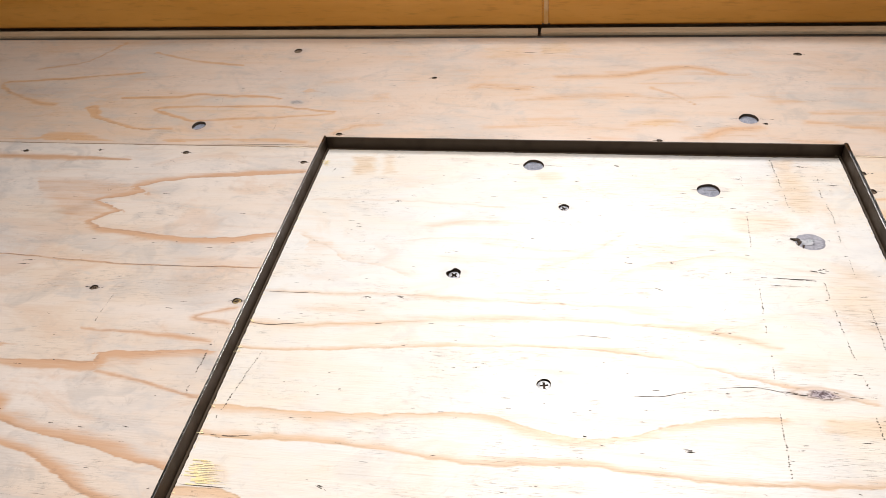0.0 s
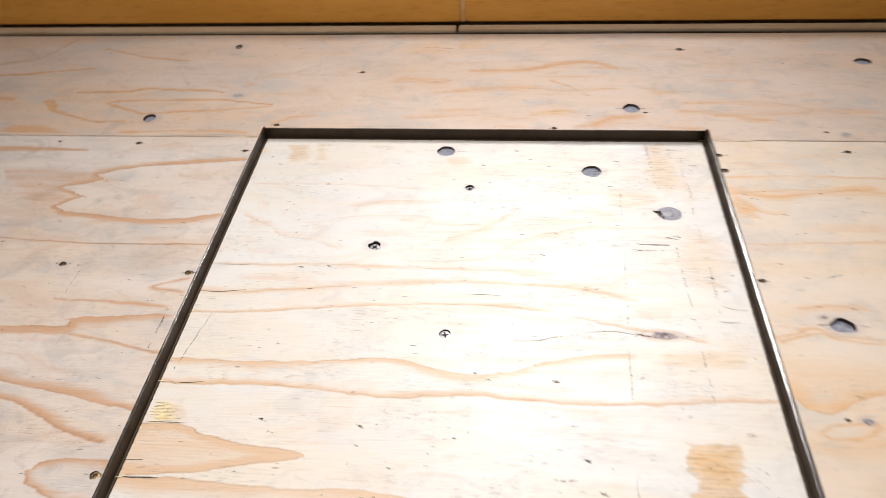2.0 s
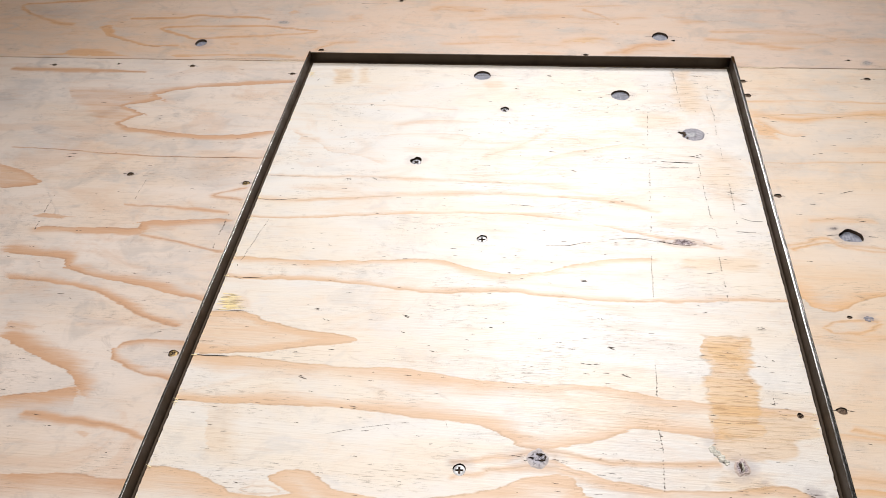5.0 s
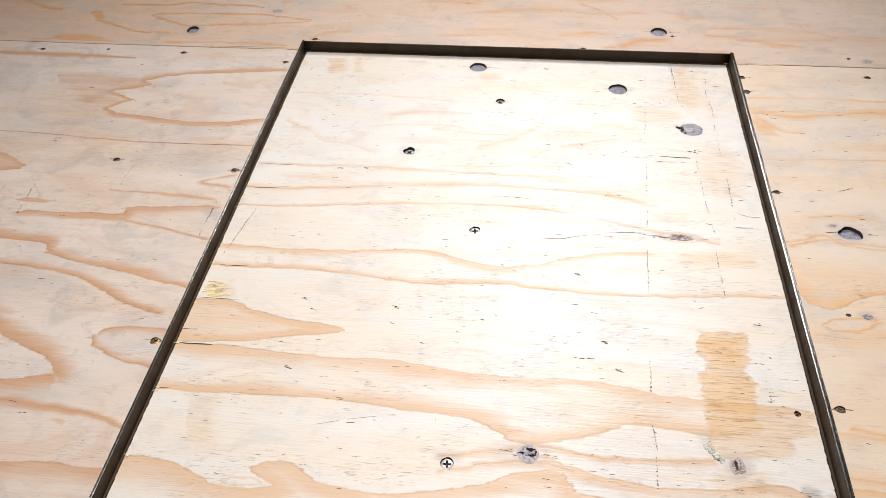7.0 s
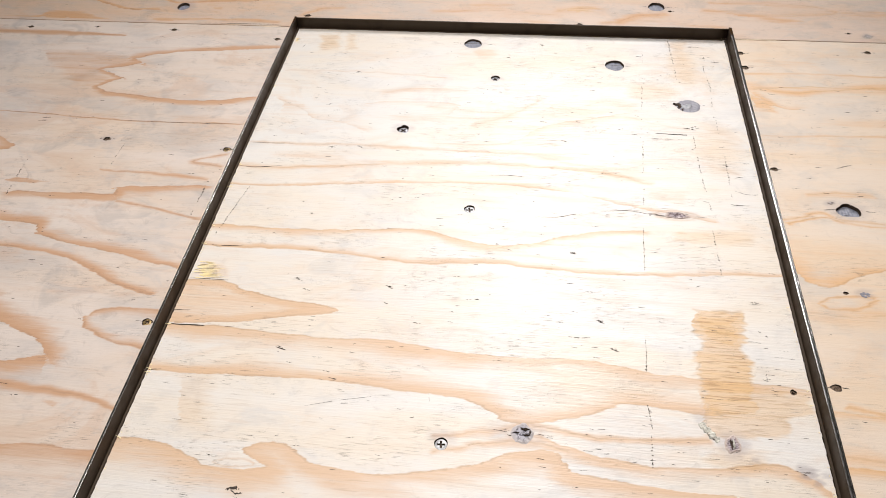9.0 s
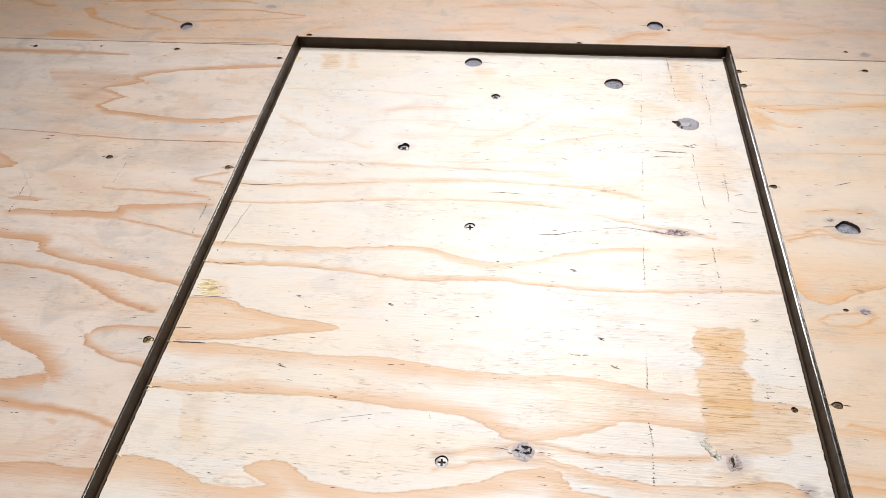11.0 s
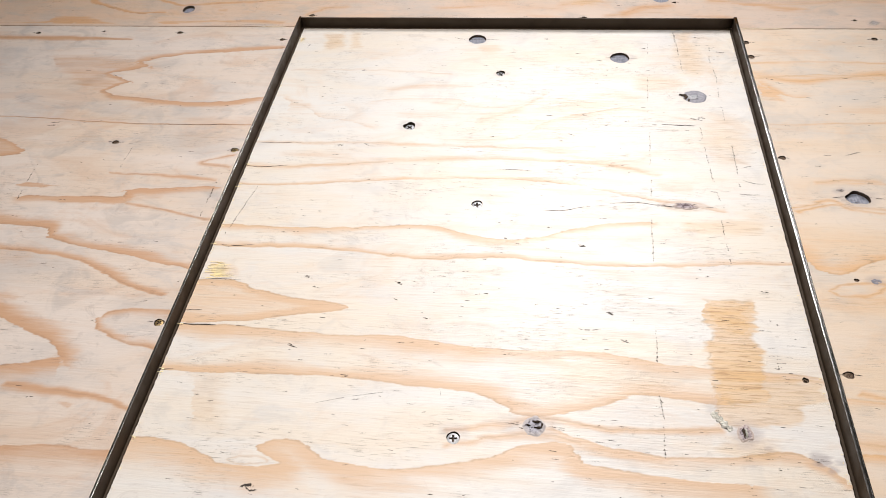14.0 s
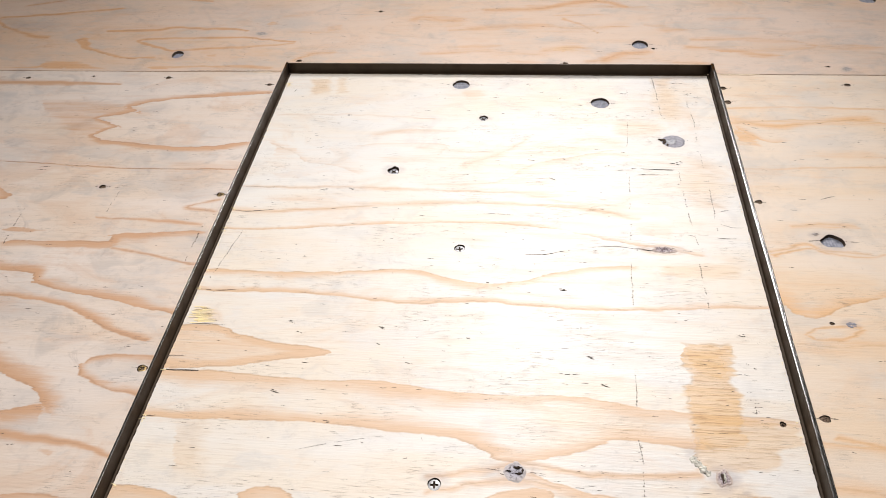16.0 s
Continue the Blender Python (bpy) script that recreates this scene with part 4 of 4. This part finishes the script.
part("bar", bar(-0.2484, 0.2484, -0.0016, 0.0, TALL, "x"), STEEL, edging, smooth=True)
# only the side bars get the brighter top that carries the glint
for ends, inner, outer, top in ((0.0012, -0.2482, -0.2504, TALL + 0.0003), (0.0008, 0.2484, 0.2518, TALL + 0.0008)):
    side_bar = part("bar", bar(LONG, ends, inner, outer, top, "y", 0.00016, True), STEEL, edging, "dark steel bar with a glossy bright top edge", smooth=True)
    side_bar.data.materials.append(GLINT)
part("bar", bar(-0.2484, 0.2484, LONG, LONG + 0.0016, TALL, "x"), STEEL, edging, smooth=True)
for x0, x1, y0, y1 in ((-0.2481, -0.2463, LONG + 0.002, -0.002), (0.2465, 0.2483, LONG + 0.002, -0.002), (-0.2455, 0.2455, -0.0047, -0.0018)):
    part("flange", box(x0, x1, y0, y1, -0.005, -0.0006, 0.0002), STEEL, edging, "narrow steel ledge in the gap")

# ---- the hatch lid ----
lid = empty("floor_hatch", "pale sanded plywood floor hatch with knots, stains and frayed edges", "hatch")
LID_HOLES = [(-0.036, -0.027, 0.0099, 0.0092), (0.122, -0.062, 0.0102, 0.0098)]
LID_SCREWS = [(-0.015, -0.536, 0.0043, 0.0003, 1.1), (-0.016, -0.300, 0.0046, 0.0006, 1.08), (-0.006, -0.094, 0.0042, 0.0014, 1.12), (-0.093, -0.1885, 0.0046, 0.0016, 1.3), (0.233, -0.472, 0.0021, 0.001, 1.1)]
body = sheet("panel", steps((-0.2457, 0.2459, 0.00085)), steps((LONG + 0.006, -0.63, 0.01), (-0.63, -0.0052, 0.00085)), LID,
             LID_HOLES + [(x, y + 0.0005, r * w, r * (w + 0.04), 0.1 if w > 1.2 else 0.03) for x, y, r, d, w in LID_SCREWS], PAN, lid, ragged=0.0006)
for x, y, rx, ry in LID_HOLES:
    pit(lid, "knot_hole", x, y, rx, ry, 0.0026, GREYWOOD, "open knot hole showing grey veneer")
for k, (x, y, r, d, wide) in enumerate(LID_SCREWS):
    # near-black wall and bottom paint the dark crescent above each head
    pit(lid, "screw_hole", x, y + 0.0005, r * wide, r * (wide + 0.04), 0.0055, HOLE, torn=0.1 if wide > 1.2 else 0.03)
    screw(lid, x, y, r, d, (4, 8, 30, 50, 20)[k], (ZINC, ZINC, DULLZINC, DULLZINC, RUST)[k], label="small rusty screw head" if k == 4 else "zinc-plated cross-head screw")
knot(lid, 0.1935, -0.1315, 0.0122, 0.0112, 1.3, "round grey sound knot", SOUNDKNOT, uneven=0.07)
knot(lid, 0.1910, -0.1330, 0.0068, 0.0046, 3.3, "pale heart of the knot", PALEKNOT, 0.0005, uneven=0.6)
for x, y, rx, ry in ((0.1827, -0.1297, 0.0028, 0.0022), (0.1847, -0.1340, 0.0016, 0.0030), (0.1870, -0.1380, 0.0013, 0.0020), (0.1802, -0.1290, 0.0018, 0.0010)):
    knot(lid, x, y, rx, ry, 9.1 + 300 * x, "black bark fragment beside the knot", HOLE, 0.0005, uneven=0.8)
knot(lid, 0.041, -0.522, 0.0082, 0.0080, 2.7, "cracked grey knot", uneven=0.25)
for x, y, rx, ry in ((0.0420, -0.5192, 0.0040, 0.0008), (0.0462, -0.5215, 0.0007, 0.0022), (0.0432, -0.5238, 0.0030, 0.0006), (0.0365, -0.5222, 0.0026, 0.0005)):
    knot(lid, x, y, rx, ry, 9.7 + 300 * x, "black crack in the knot", HOLE, 0.0006, uneven=0.9)
knot(lid, 0.184, -0.518, 0.0052, 0.0072, 3.9, "small grey cracked knot", REDKNOT, uneven=0.35)
knot(lid, 0.1835, -0.5175, 0.0011, 0.0044, 6.9, "black split in the knot", HOLE, 0.0006, uneven=0.7)
knot(lid, 0.1850, -0.5180, 0.0010, 0.0036, 5.9, "pale splinter in the knot", FILLER, 0.0008, uneven=0.5)
knot(lid, 0.167, -0.294, 0.0125, 0.0042, 5.1, "flat reddish-grey knot", REDKNOT, uneven=0.45)
for dx, dy, rx, ry in ((-0.0030, 0.0045, 0.0034, 0.0024), (-0.0005, 0.0015, 0.0038, 0.0020), (0.0022, -0.0022, 0.0034, 0.0028), (0.0052, -0.0056, 0.0024, 0.0024)):
    knot(lid, 0.169 + dx, -0.509 + dy, rx, ry, 6.3 + 90 * dx, "fleck of whitish filler", FILLER, uneven=0.7)


def splinter_bunch():
    """Slivers torn from the lid's saw cut, leaning over the gap."""
    bm = bmesh.new()
    r = random.Random(5)

    def sliver(x, y, dx, dy, wide, lift):
        d = Vector((dx, dy, lift))
        across = Vector((-dy, dx, 0)).normalized() * wide
        base = Vector((x, y, 0.0002))
        a, b, c, t = base + across, base - across, base + Vector((0, 0, -0.0003)), base + d
        v = [bm.verts.new(p) for p in (a, b, c, t)]
        for f in ((0, 1, 3), (1, 2, 3), (2, 0, 3), (0, 2, 1)):
            bm.faces.new([v[i] for i in f])

    for k in range(150):
        y = r.uniform(-0.62, -0.01)
        s = r.choice((-1, 1))
        sliver(s * 0.2436, y, s * r.uniform(0.0006, 0.0022), r.uniform(-0.0006, 0.0006), r.uniform(0.0002, 0.0006), r.uniform(-0.0008, 0.0004))
    for k in range(60):
        sliver(r.uniform(-0.243, 0.243), -0.0064, r.uniform(-0.001, 0.001), r.uniform(0.0004, 0.0016), r.uniform(0.0002, 0.0006), r.uniform(-0.0008, 0.0003))
    for y in (-0.028, -0.031, -0.281, -0.285, -0.338, -0.449, -0.493, -0.495, -0.552, -0.254, -0.360):
        sliver(-0.2425, y, r.uniform(-0.005, -0.003), r.uniform(-0.002, 0.002), 0.0006, 0.0012)
    for y in (-0.470, -0.482, -0.392):
        sliver(0.2425, y, r.uniform(0.002, 0.0035), r.uniform(-0.001, 0.001), 0.0005, 0.0006)
    for k in range(26):
        y = r.uniform(-0.401, -0.381)
        sliver(r.uniform(-0.243, -0.232), y, r.uniform(0.012, 0.028) * (1 - (y + 0.401) / 0.04), r.uniform(-0.0006, 0.0006), r.uniform(0.0003, 0.0007), r.uniform(0.0, 0.0004))
    for k in range(8):
        sliver(-0.243, -0.027 - 0.001 * k, r.uniform(0.003, 0.007), r.uniform(-0.004, 0.004), 0.0004, 0.0012)
    return bm


def torn_edge():
    """Pale slivers of veneer lifted along the joint beside the hatch corners."""
    bm = bmesh.new()
    r = random.Random(8)
    for x0, x1 in ((-0.306, -0.262), (0.256, 0.302)):
        for k in range(7):
            x, l, w = r.uniform(x0, x1), r.uniform(0.008, 0.018), r.uniform(0.0003, 0.0007)
            y = -0.0020 - r.uniform(0, 0.0012)
            v = [bm.verts.new(p) for p in ((x - l, y, 0.0003), (x, y - w, 0.0004), (x + l, y + r.uniform(-0.0006, 0.0006), 0.0003), (x, y + w, 0.0006), (x, y, 0.0001))]
            for f in ((0, 1, 3), (1, 2, 3), (0, 4, 1), (1, 4, 2), (2, 4, 3), (3, 4, 0)):
                bm.faces.new([v[i] for i in f])
    return bm


tagged(part("torn_veneer", torn_edge(), FRESH, floor, "pale torn slivers along the sheet joint"), kind="stuff")
marks(PAN, lid, 21)
marks(OUT, floor, 22)
marks(TOP, floor, 23)
tagged(part("fraying", splinter_bunch(), SPLINTER, lid, "pale torn wood splinters"), kind="stuff")
